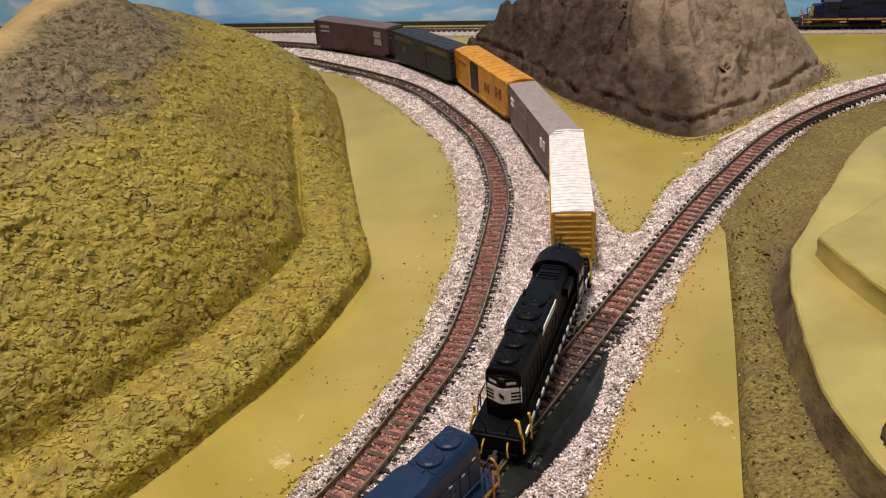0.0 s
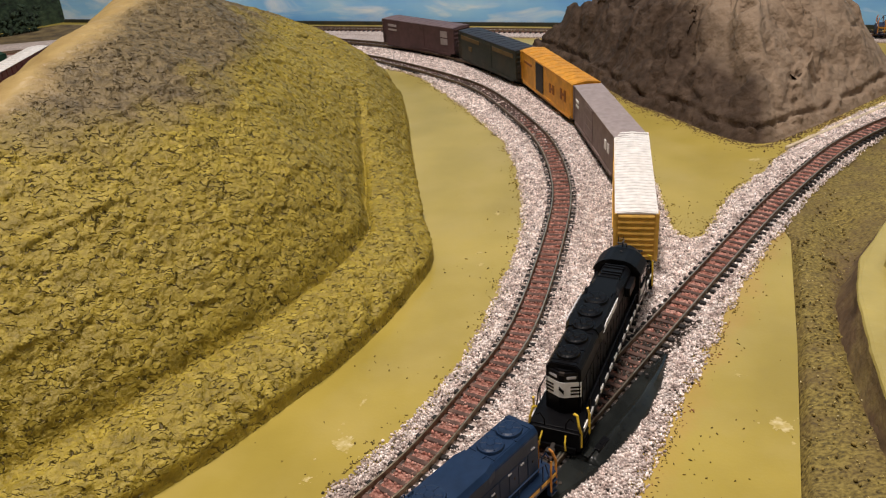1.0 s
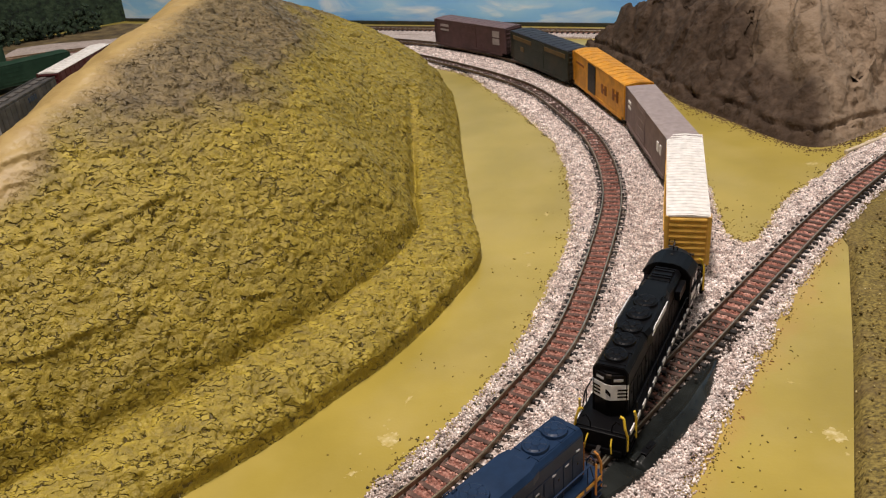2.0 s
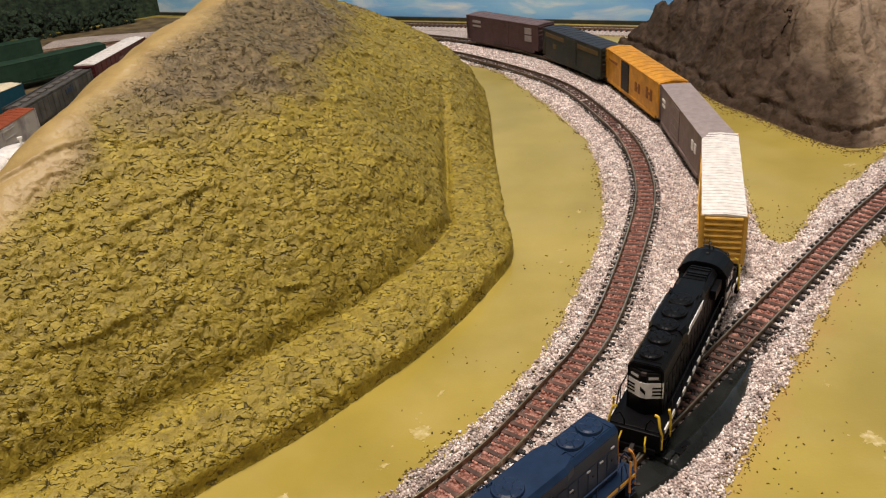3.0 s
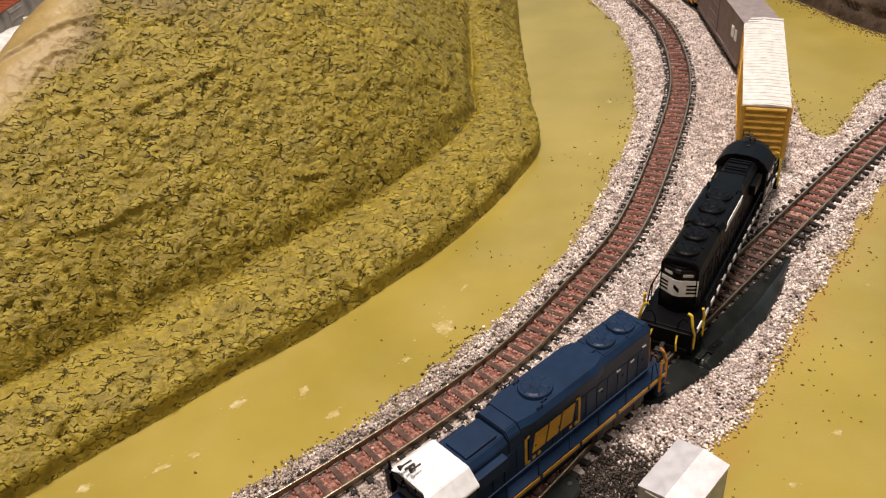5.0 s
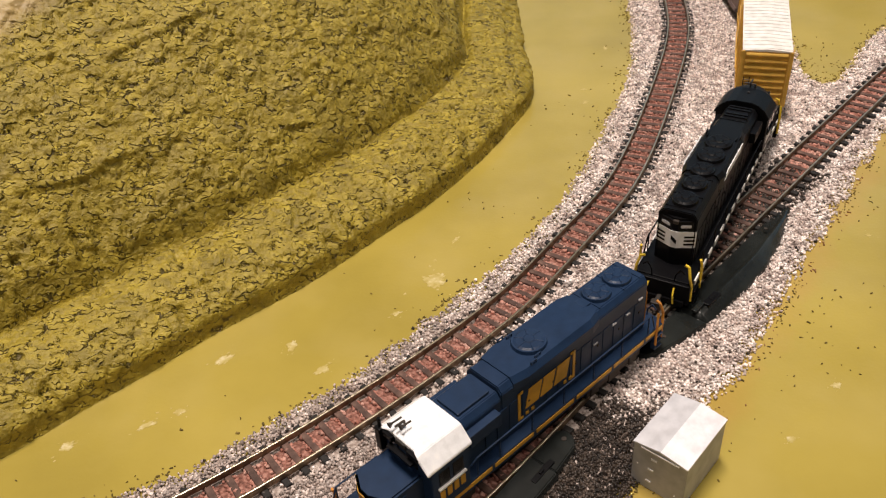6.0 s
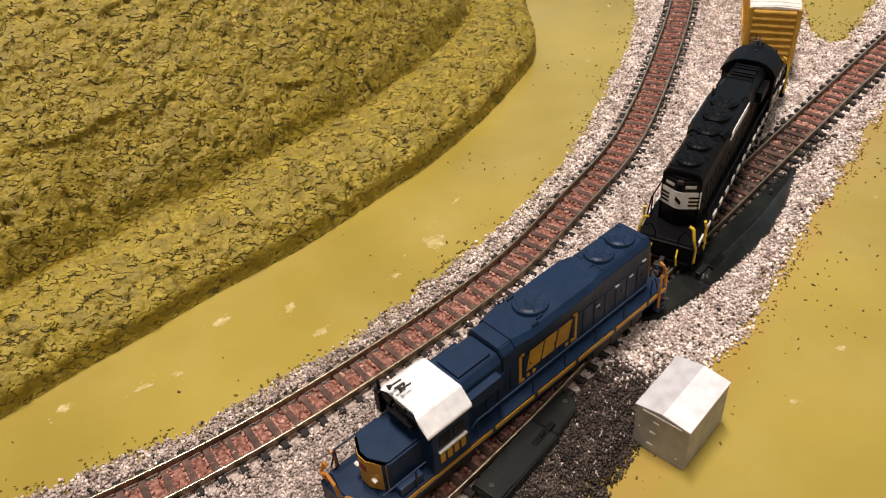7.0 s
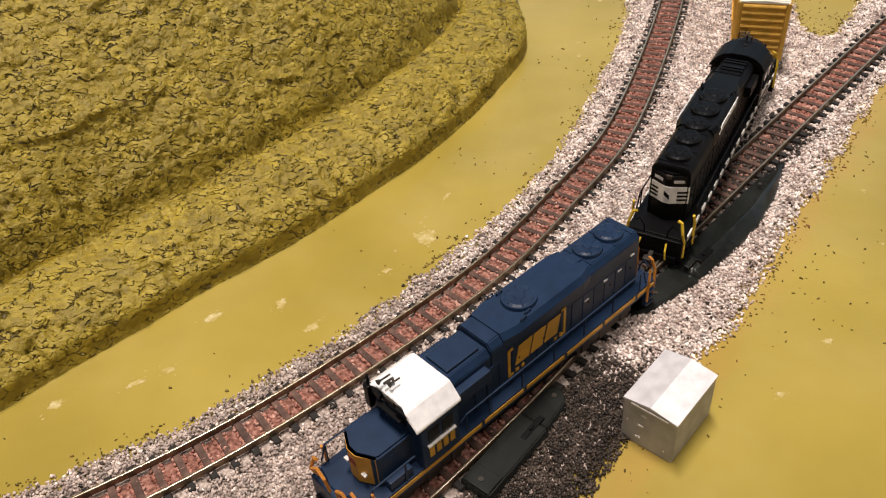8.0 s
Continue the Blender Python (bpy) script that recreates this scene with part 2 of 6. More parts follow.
def hill_material():
    """Olive stucco that turns to bare earth on the crown and to tan on the far flank."""
    m = surf("olive_stucco", [(0.25, 0.186, 0.017), (0.33, 0.25, 0.025), (0.42, 0.322, 0.040)], 240, 0.5, 0.55, 760,
             dirt=(0.36, 0.28, 0.045), dirt_amount=0.35, dirt_scale=50)
    nt = m.node_tree
    b = nt.nodes["Principled BSDF"]
    base = b.inputs["Base Color"].links[0].from_socket
    geo = nt.nodes.new("ShaderNodeTexCoord")
    sep = nt.nodes.new("ShaderNodeSeparateXYZ")
    nt.links.new(geo.outputs["Object"], sep.inputs[0])
    wob = nt.nodes.new("ShaderNodeTexNoise")
    wob.inputs["Scale"].default_value, wob.inputs["Detail"].default_value = 38, 6
    nt.links.new(geo.outputs["Object"], wob.inputs["Vector"])

    # trowelled flakes with crisp lips and short crevices, whose shade is painted as colour
    bump = [n for n in nt.nodes if n.type == "BUMP"][0]

    def math_(op, p, q):
        n = nt.nodes.new("ShaderNodeMath")
        n.operation = op
        for socket, v in zip(n.inputs, (p, q)):
            if isinstance(v, (int, float)):
                socket.default_value = v
            else:
                nt.links.new(v, socket)
        return n.outputs[0]

    def stretched(turn, stretch, warp, warp_scale):
        mp = nt.nodes.new("ShaderNodeMapping")
        mp.inputs["Rotation"].default_value = (0, 0, turn)
        mp.inputs["Scale"].default_value = stretch
        nt.links.new(geo.outputs["Object"], mp.inputs[0])
        n = nt.nodes.new("ShaderNodeTexNoise")
        n.inputs["Scale"].default_value, n.inputs["Detail"].default_value = warp_scale, 3
        nt.links.new(geo.outputs["Object"], n.inputs["Vector"])
        ad = nt.nodes.new("ShaderNodeVectorMath")
        ad.operation = "MULTIPLY_ADD"
        nt.links.new(n.outputs["Color"], ad.inputs[0])
        ad.inputs[1].default_value = (warp, warp, warp)
        nt.links.new(mp.outputs[0], ad.inputs[2])
        return ad.outputs[0]

    def patches(scale, lo, hi):
        n = nt.nodes.new("ShaderNodeTexNoise")
        n.inputs["Scale"].default_value, n.inputs["Detail"].default_value = scale, 3
        nt.links.new(geo.outputs["Object"], n.inputs["Vector"])
        r = nt.nodes.new("ShaderNodeMapRange")
        r.inputs[1].default_value, r.inputs[2].default_value = lo, hi
        nt.links.new(n.outputs["Fac"], r.inputs[0])
        return r.outputs[0]

    def flakes(vector, scale, width, patch):
        """Height of each flake, its tone, and the crevices round some of them."""
        cell = nt.nodes.new("ShaderNodeTexVoronoi")
        cell.inputs["Scale"].default_value = scale
        nt.links.new(vector, cell.inputs["Vector"])
        split = nt.nodes.new("ShaderNodeSeparateColor")
        nt.links.new(cell.outputs["Color"], split.inputs[0])
        rim = nt.nodes.new("ShaderNodeTexVoronoi")
        rim.feature = "DISTANCE_TO_EDGE"
        rim.inputs["Scale"].default_value = scale
        nt.links.new(vector, rim.inputs["Vector"])
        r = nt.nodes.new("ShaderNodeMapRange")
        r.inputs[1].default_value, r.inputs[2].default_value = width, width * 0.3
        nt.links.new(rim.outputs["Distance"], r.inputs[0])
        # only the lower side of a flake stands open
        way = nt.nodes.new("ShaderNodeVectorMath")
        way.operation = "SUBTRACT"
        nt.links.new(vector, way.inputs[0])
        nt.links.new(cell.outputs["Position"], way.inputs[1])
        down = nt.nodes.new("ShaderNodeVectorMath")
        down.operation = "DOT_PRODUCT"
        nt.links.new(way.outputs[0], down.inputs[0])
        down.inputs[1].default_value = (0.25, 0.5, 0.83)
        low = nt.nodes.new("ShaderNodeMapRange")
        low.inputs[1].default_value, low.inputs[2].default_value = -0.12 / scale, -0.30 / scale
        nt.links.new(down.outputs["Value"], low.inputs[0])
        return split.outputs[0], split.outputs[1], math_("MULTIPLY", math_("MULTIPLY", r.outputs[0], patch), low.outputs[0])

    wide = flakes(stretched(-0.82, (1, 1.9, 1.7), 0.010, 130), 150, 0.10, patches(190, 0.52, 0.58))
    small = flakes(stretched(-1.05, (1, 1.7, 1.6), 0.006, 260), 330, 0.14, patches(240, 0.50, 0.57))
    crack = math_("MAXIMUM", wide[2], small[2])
    height = math_("MULTIPLY_ADD", wide[0], 0.9)
    nt.links.new(math_("MULTIPLY", small[0], 0.5), height.node.inputs[2])
    height = math_("ADD", height, math_("MULTIPLY", bump.inputs["Height"].links[0].from_socket, 0.7))
    height = math_("SUBTRACT", height, math_("MULTIPLY", crack, 1.6))
    nt.links.new(height, bump.inputs["Height"])
    bump.inputs["Strength"].default_value, bump.inputs["Distance"].default_value = 0.85, 0.0015
    tint = nt.nodes.new("ShaderNodeHueSaturation")
    nt.links.new(math_("ADD", math_("MULTIPLY", wide[1], 0.30), math_("ADD", math_("MULTIPLY", small[1], 0.22), 0.75)), tint.inputs["Value"])
    nt.links.new(base, tint.inputs["Color"])
    # dark olive-brown mixed into the colour as the shade of the crevices
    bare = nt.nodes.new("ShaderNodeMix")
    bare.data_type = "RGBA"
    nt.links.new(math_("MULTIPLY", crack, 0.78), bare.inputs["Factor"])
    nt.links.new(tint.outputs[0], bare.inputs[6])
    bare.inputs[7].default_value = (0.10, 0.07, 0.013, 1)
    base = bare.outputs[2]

    def mask(socket, lo, hi, wobble):
        ad = nt.nodes.new("ShaderNodeMath")
        ad.operation = "MULTIPLY_ADD"
        nt.links.new(wob.outputs["Fac"], ad.inputs[0])
        ad.inputs[1].default_value = wobble
        nt.links.new(socket, ad.inputs[2])
        r = nt.nodes.new("ShaderNodeMapRange")
        r.inputs[1].default_value, r.inputs[2].default_value = lo + wobble / 2, hi + wobble / 2
        nt.links.new(ad.outputs[0], r.inputs[0])
        return r.outputs[0]

    def over(below, above, fac):
        mx = nt.nodes.new("ShaderNodeMix")
        mx.data_type = "RGBA"
        nt.links.new(fac, mx.inputs["Factor"])
        nt.links.new(below, mx.inputs[6])
        nt.links.new(above, mx.inputs[7])
        return mx.outputs[2]

    def tone(stops, scale):
        n = nt.nodes.new("ShaderNodeTexNoise")
        n.inputs["Scale"].default_value, n.inputs["Detail"].default_value = scale, 6
        nt.links.new(geo.outputs["Object"], n.inputs["Vector"])
        r = nt.nodes.new("ShaderNodeValToRGB")
        r.color_ramp.elements[0].position, r.color_ramp.elements[1].position = 0.33, 0.68
        r.color_ramp.elements[0].color, r.color_ramp.elements[1].color = (*stops[0], 1), (*stops[1], 1)
        nt.links.new(n.outputs["Fac"], r.inputs[0])
        return r.outputs[0]

    # bare earth covers the crown, smooth tan runs down the far left flank
    earth = over(base, tone([(0.10, 0.073, 0.030), (0.235, 0.175, 0.078)], 260), mask(sep.outputs[2], 0.083, 0.098, 0.05))
    # the same crevice shade is mixed into the earth colour
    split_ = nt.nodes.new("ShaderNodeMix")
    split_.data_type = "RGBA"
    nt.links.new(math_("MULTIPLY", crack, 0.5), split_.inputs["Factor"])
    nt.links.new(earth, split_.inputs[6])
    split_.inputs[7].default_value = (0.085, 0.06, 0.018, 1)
    lean = nt.nodes.new("ShaderNodeVectorMath")
    lean.operation = "DOT_PRODUCT"
    nt.links.new(geo.outputs["Object"], lean.inputs[0])
    lean.inputs[1].default_value = (-1, 0.18, 0.45)
    bald = mask(lean.outputs["Value"], 0.220, 0.234, 0.03)
    tan = over(split_.outputs[2], tone([(0.36, 0.25, 0.095), (0.44, 0.32, 0.125)], 120), bald)
    nt.links.new(math_("SUBTRACT", 0.85, math_("MULTIPLY", bald, 0.7)), bump.inputs["Strength"])
    nt.links.new(tan, b.inputs["Base Color"])
    return m


def sky_material():
    """A hand-painted blue sky with loose white cloud strokes."""
    m = surf("painted_sky", [(0.15, 0.44, 0.92), (0.26, 0.60, 0.98), (0.46, 0.77, 1.0)], 6, 0.5, 0.03, 60, stretch=(1, 1, 2.2))
    nt = m.node_tree
    b = nt.nodes["Principled BSDF"]
    base = b.inputs["Base Color"].links[0].from_socket
    tc = nt.nodes.new("ShaderNodeTexCoord")
    mp = nt.nodes.new("ShaderNodeMapping")
    mp.inputs["Scale"].default_value = (1, 1, 2.6)
    mp.inputs["Rotation"].default_value = (0, radians(14), 0)
    nt.links.new(tc.outputs["Object"], mp.inputs[0])
    n = nt.nodes.new("ShaderNodeTexNoise")
    n.inputs["Scale"].default_value, n.inputs["Detail"].default_value, n.inputs["Distortion"].default_value = 11, 5, 1.3
    nt.links.new(mp.outputs[0], n.inputs["Vector"])
    r = nt.nodes.new("ShaderNodeMapRange")
    r.inputs[1].default_value, r.inputs[2].default_value = 0.50, 0.68
    nt.links.new(n.outputs["Fac"], r.inputs[0])
    mx = nt.nodes.new("ShaderNodeMix")
    mx.data_type = "RGBA"
    nt.links.new(r.outputs[0], mx.inputs["Factor"])
    nt.links.new(base, mx.inputs[6])
    mx.inputs[7].default_value = (0.84, 0.93, 1.0, 1)
    nt.links.new(mx.outputs[2], b.inputs["Base Color"])
    return m



def clay_material():
    """Dark red-brown clay, mixed to a paler grey-brown over the face beside the branch line."""
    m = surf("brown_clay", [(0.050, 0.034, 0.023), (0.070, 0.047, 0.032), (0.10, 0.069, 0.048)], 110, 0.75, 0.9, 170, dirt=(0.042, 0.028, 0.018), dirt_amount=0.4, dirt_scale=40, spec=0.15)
    nt = m.node_tree
    b = nt.nodes["Principled BSDF"]
    base = b.inputs["Base Color"].links[0].from_socket
    tc = nt.nodes.new("ShaderNodeTexCoord")
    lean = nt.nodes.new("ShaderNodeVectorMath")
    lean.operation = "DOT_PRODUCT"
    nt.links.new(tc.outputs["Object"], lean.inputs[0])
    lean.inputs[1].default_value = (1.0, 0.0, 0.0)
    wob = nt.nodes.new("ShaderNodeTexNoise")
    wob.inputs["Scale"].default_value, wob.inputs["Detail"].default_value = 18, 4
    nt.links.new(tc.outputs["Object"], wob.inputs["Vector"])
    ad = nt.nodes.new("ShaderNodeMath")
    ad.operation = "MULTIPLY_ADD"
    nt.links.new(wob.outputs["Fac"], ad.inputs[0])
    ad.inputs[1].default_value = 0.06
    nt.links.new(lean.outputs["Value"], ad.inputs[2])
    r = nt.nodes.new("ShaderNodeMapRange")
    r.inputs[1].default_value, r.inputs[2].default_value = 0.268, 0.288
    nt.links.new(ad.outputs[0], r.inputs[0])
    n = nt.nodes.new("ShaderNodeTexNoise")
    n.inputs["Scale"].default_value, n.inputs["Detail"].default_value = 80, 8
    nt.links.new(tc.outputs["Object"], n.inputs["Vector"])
    paler = nt.nodes.new("ShaderNodeValToRGB")
    paler.color_ramp.elements[0].position, paler.color_ramp.elements[1].position = 0.3, 0.7
    paler.color_ramp.elements[0].color, paler.color_ramp.elements[1].color = (0.225, 0.163, 0.110, 1), (0.31, 0.234, 0.164, 1)
    nt.links.new(n.outputs["Fac"], paler.inputs[0])
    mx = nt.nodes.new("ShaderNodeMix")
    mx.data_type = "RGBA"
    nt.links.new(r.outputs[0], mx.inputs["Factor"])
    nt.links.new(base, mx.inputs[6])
    nt.links.new(paler.outputs[0], mx.inputs[7])
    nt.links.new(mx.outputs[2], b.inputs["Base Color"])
    return m


CLAY = clay_material()
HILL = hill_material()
SKY = sky_material()


# ---------------------------------------------------------------- building helpers
def link_mesh(name, me, material, parent=None, label=""):
    me.materials.append(material)
    ob = new(name, me)
    if parent:
        ob.parent = parent
    if label:
        ob["label"] = label
    return ob


def part(name, bm, material, parent=None, label="", k=K, smooth=False):
    """One mesh object from a bmesh drawn in plan millimetres."""
    bmesh.ops.recalc_face_normals(bm, faces=bm.faces)
    for v in bm.verts:
        v.co *= k
    me = bpy.data.meshes.new(name)
    bm.to_mesh(me)
    bm.free()
    if smooth:
        me.shade_smooth()
    return link_mesh(name, me, material, parent, label)


def arrays(name, verts, faces, material, parent=None, label="", smooth=False, k=K):
    """One mesh object from arrays of corners (plan millimetres) and equal-sided faces."""
    verts, faces = np.asarray(verts, np.float32) * k, np.asarray(faces, np.int32)
    n, sides = faces.shape
    me = bpy.data.meshes.new(name)
    me.vertices.add(len(verts))
    me.vertices.foreach_set("co", verts.ravel())
    me.loops.add(n * sides)
    me.loops.foreach_set("vertex_index", faces.ravel())
    me.polygons.add(n)
    me.polygons.foreach_set("loop_start", np.arange(0, n * sides, sides, dtype=np.int32))
    me.update(calc_edges=True)
    me.validate()
    if smooth:
        me.shade_smooth()
    return link_mesh(name, me, material, parent, label)


def thing(name, x, y, z=0.0, turn=0.0, label="", category="", group="", kind=""):
    """An Empty at the base of a thing; place in plan millimetres."""
    ob = new(name)
    ob.empty_display_size = 0.01
    ob.matrix_basis = pose(x * K, y * K, z * K, 0, 0, turn)
    return tagged(ob, label, category, group, kind)


def box(bm, x0, x1, y0, y1, z0, z1, bevel=0.0, taper=0.0):
    """A block; taper draws the top edges in along y."""
    vs = [bm.verts.new((x, y, z)) for z, c in ((z0, 0), (z1, taper)) for x, y in
          ((x0, y0 + c), (x1, y0 + c), (x1, y1 - c), (x0, y1 - c))]
    fs = [bm.faces.new([vs[i] for i in f]) for f in ((3, 2, 1, 0), (4, 5, 6, 7), (0, 1, 5, 4), (1, 2, 6, 5), (2, 3, 7, 6), (3, 0, 4, 7))]
    if bevel:
        bmesh.ops.bevel(bm, geom=list({e for f in fs for e in f.edges}), offset=bevel, segments=2, affect="EDGES", profile=0.6)
    return bm


def boxes(*rows, bevel=0.0):
    bm = bmesh.new()
    for row in rows:
        box(bm, *row, bevel=bevel)
    return bm


def rod(bm, p, q, r, sides=8):
    p, q = Vector(p), Vector(q)
    d = q - p
    m = Matrix.Translation((p + q) / 2) @ d.to_track_quat("Z", "Y").to_matrix().to_4x4()
    bmesh.ops.create_cone(bm, cap_ends=True, segments=sides, radius1=r, radius2=r, depth=d.length, matrix=m)
    return bm


def wire(points, r, sides=6):
    bm = bmesh.new()
    for p, q in zip(points, points[1:]):
        rod(bm, p, q, r, sides)
    for p in points[1:-1]:
        bmesh.ops.create_icosphere(bm, subdivisions=1, radius=r, matrix=Matrix.Translation(p))
    return bm


def disc(bm, x, y, z0, z1, r, r2=None, sides=20):
    bmesh.ops.create_cone(bm, cap_ends=True, segments=sides, radius1=r, radius2=r if r2 is None else r2, depth=z1 - z0,
                          matrix=Matrix.Translation((x, y, (z0 + z1) / 2)))
    return bm


def prism(bm, outline, z0, z1):
    """A block with the given outline."""
    lo = [bm.verts.new((x, y, z0)) for x, y in outline]
    hi = [bm.verts.new((x, y, z1)) for x, y in outline]
    bm.faces.new(lo[::-1]), bm.faces.new(hi)
    n = len(lo)
    for i in range(n):
        bm.faces.new((lo[i], lo[(i + 1) % n], hi[(i + 1) % n], hi[i]))
    return bm


def extrude_x(bm, profile, x0, x1, bevel=0.0):
    """A bar along x with the given (y, z) section."""
    a = [bm.verts.new((x0, y, z)) for y, z in profile]
    b = [bm.verts.new((x1, y, z)) for y, z in profile]
    fs = [bm.faces.new(a[::-1]), bm.faces.new(b)]
    n = len(a)
    fs += [bm.faces.new((a[i], a[(i + 1) % n], b[(i + 1) % n], b[i])) for i in range(n)]
    if bevel:
        bmesh.ops.bevel(bm, geom=list({e for f in fs for e in f.edges}), offset=bevel, segments=2, affect="EDGES")
    return bm


def smooth_line(points, step=5.0, soften=8):
    """A curve through control points, at even steps."""
    p = np.array(points, float)
    p = np.vstack([2 * p[0] - p[1], p, 2 * p[-1] - p[-2]])
    out = []
    for a, b, c, d in zip(p, p[1:], p[2:], p[3:]):
        for u in np.linspace(0, 1, 24, endpoint=False):
            out.append(0.5 * (2 * b + (c - a) * u + (2 * a - 5 * b + 4 * c - d) * u * u + (3 * b - a - 3 * c + d) * u ** 3))
    q = np.array(out + [p[-2]])
    for _ in range(2):
        s = np.r_[0, np.cumsum(np.hypot(*np.diff(q, axis=0).T))]
        even = np.arange(0, s[-1], step)
        q = np.c_[np.interp(even, s, q[:, 0]), np.interp(even, s, q[:, 1])]
        if soften:
            w = np.hanning(2 * soften + 3)[1:-1]
            w /= w.sum()
            padded = np.vstack([q[0] + (q[0] - q[1]) * np.arange(soften, 0, -1)[:, None], q, q[-1] + (q[-1] - q[-2]) * np.arange(1, soften + 1)[:, None]])
            q = np.c_[np.convolve(padded[:, 0], w, "valid"), np.convolve(padded[:, 1], w, "valid")]
    return q


def inside(poly, pts):
    x, y = pts[:, 0], pts[:, 1]
    odd = np.zeros(len(pts), bool)
    for (x0, y0), (x1, y1) in zip(poly, np.roll(poly, -1, axis=0)):
        cross = (y0 > y) != (y1 > y)
        odd ^= cross & (x < (x1 - x0) * (y - y0) / (y1 - y0 + 1e-12) + x0)
    return odd


def nearest(line, pts):
    """The number of the line's corner that lies nearest to each point."""
    out = np.empty(len(pts), np.int64)
    half = (line * line).sum(1) / 2
    for k in range(0, len(pts), 20000):
        out[k:k + 20000] = np.argmin(half - pts[k:k + 20000] @ line.T, axis=1)
    return out


def edge_distance(poly, pts, closed=True):
    line = np.vstack([poly, poly[:1]]) if closed else poly
    if len(line) < 80:
        line = np.vstack([np.linspace(a, b, 1 + int(np.hypot(*(b - a)) / 12), endpoint=False) for a, b in zip(line, line[1:])] + [line[-1:]])
    near = nearest(line, pts)
    best = np.full(len(pts), 1e9)
    for shift in (-2, -1, 0, 1):
        i = np.clip(near + shift, 0, len(line) - 2)
        a, d = line[i], line[i + 1] - line[i]
        r = pts - a
        u = np.clip((r * d).sum(1) / ((d * d).sum(1) + 1e-12), 0, 1)
        best = np.minimum(best, np.hypot(*(r - u[:, None] * d).T))
    return best


def along(line, pts):
    """Signed offset from a line (left positive) and the way along it."""
    seg = np.hypot(*np.diff(line, axis=0).T)
    if len(line) < 80:
        line = np.vstack([np.linspace(a, b, 1 + int(g / 8), endpoint=False) for a, b, g in zip(line, line[1:], seg)] + [line[-1:]])
        seg = np.hypot(*np.diff(line, axis=0).T)
    s = np.r_[0, np.cumsum(seg)]
    corner = nearest(line, pts)
    near, off, way = np.full(len(pts), 1e9), np.zeros(len(pts)), np.zeros(len(pts))
    for shift in (-2, -1, 0, 1):
        i = np.clip(corner + shift, 0, len(line) - 2)
        d = (line[i + 1] - line[i]) / seg[i][:, None]
        r = pts - line[i]
        u = np.clip((r * d).sum(1), 0, seg[i])
        dist = np.hypot(*(r - u[:, None] * d).T)
        better = dist < near
        near[better] = dist[better]
        side = d[:, 0] * r[:, 1] - d[:, 1] * r[:, 0]
        off[better], way[better] = (np.sign(side) * dist)[better], (s[i] + u)[better]
    return off, way


def lattice(i, j, k, salt=0):
    """A scrambled integer for each lattice corner."""
    n = (i * 73856093) ^ (j * 19349663) ^ (k * 83492791) ^ (salt * 2654435 + 374761393)
    n = (n ^ (n >> 13)) & 0x7FFFFFFF
    n = (n * 1274126177) & 0x7FFFFFFF
    n = (n ^ (n >> 16)) * 668265263 & 0x7FFFFFFF
    return n ^ (n >> 11)


def perlin(x, y, z):
    """Gradient noise about 0 for arrays of places."""
    cell = [np.floor(v).astype(np.int64) for v in (x, y, z)]
    f = [v - c for v, c in zip((x, y, z), cell)]
    ease = [v * v * v * (v * (v * 6 - 15) + 10) for v in f]
    total = np.zeros(len(x))
    for corner in itertools.product((0, 1), repeat=3):
        h = lattice(*(c + o for c, o in zip(cell, corner)))
        g = [((h >> shift) & 1023) / 511.5 - 1.0 for shift in (0, 10, 20)]
        wgt = np.ones(len(x))
        for e, o in zip(ease, corner):
            wgt = wgt * (e if o else 1 - e)
        total += wgt * sum(gi * (fi - o) for gi, fi, o in zip(g, f, corner))
    return total * 1.3


def plates(places, salt=0):
    """Random cells in two or three dimensions: distance to the nearest and to the next centre, the way from the nearest, and three random numbers of its cell."""
    n, k = places.shape
    base = np.floor(places).astype(np.int64)
    one, two = np.full(n, 9.0), np.full(n, 9.0)
    away, keys = np.zeros((n, k)), np.zeros(n, np.int64)
    for step in itertools.product((-1, 0, 1), repeat=k):
        c = base + np.array(step)
        h = lattice(c[:, 0], c[:, 1], c[:, 2] if k > 2 else 0, salt)
        d = places - c - np.stack([((h >> shift) & 1023) / 1023.0 for shift in (0, 10, 20)[:k]], 1)
        r = np.sqrt((d * d).sum(1))
        closer = r < one
        two = np.where(closer, one, np.minimum(two, r))
        one = np.where(closer, r, one)
        keys[closer] = h[closer]
        away[closer] = d[closer]
    h = lattice(keys, keys >> 7, 3, salt + 17)
    return one, two, away, np.stack([((h >> shift) & 1023) / 1023.0 for shift in (0, 10, 20)], 1)


def fractal(pts, size, octaves=4, seed=0.0):
    """Fractal noise about 0 at plan points, with features of the given size."""
    x, y, z = pts[:, 0] / size + seed, pts[:, 1] / size - seed, pts[:, 2] / size
    total, gain = np.zeros(len(pts)), 1.0
    for _ in range(octaves):
        total += gain * perlin(x, y, z)
        x, y, z, gain = x * 2.1 + 5.2, y * 2.1 - 3.7, z * 2.1 + 1.9, gain * 0.513
    return total


def ridged(x, y, z, octaves=4):
    """Noise with sharp crests, from 0 to about 1."""
    total, gain, norm = np.zeros(len(x)), 1.0, 0.0
    for _ in range(octaves):
        total += gain * (1 - np.minimum(1, np.abs(perlin(x, y, z)) * 1.8)) ** 2
        norm += gain
        x, y, z, gain = x * 2.1 + 3.1, y * 2.1 - 7.3, z * 2.1 + 1.7, gain * 0.5
    return total / norm


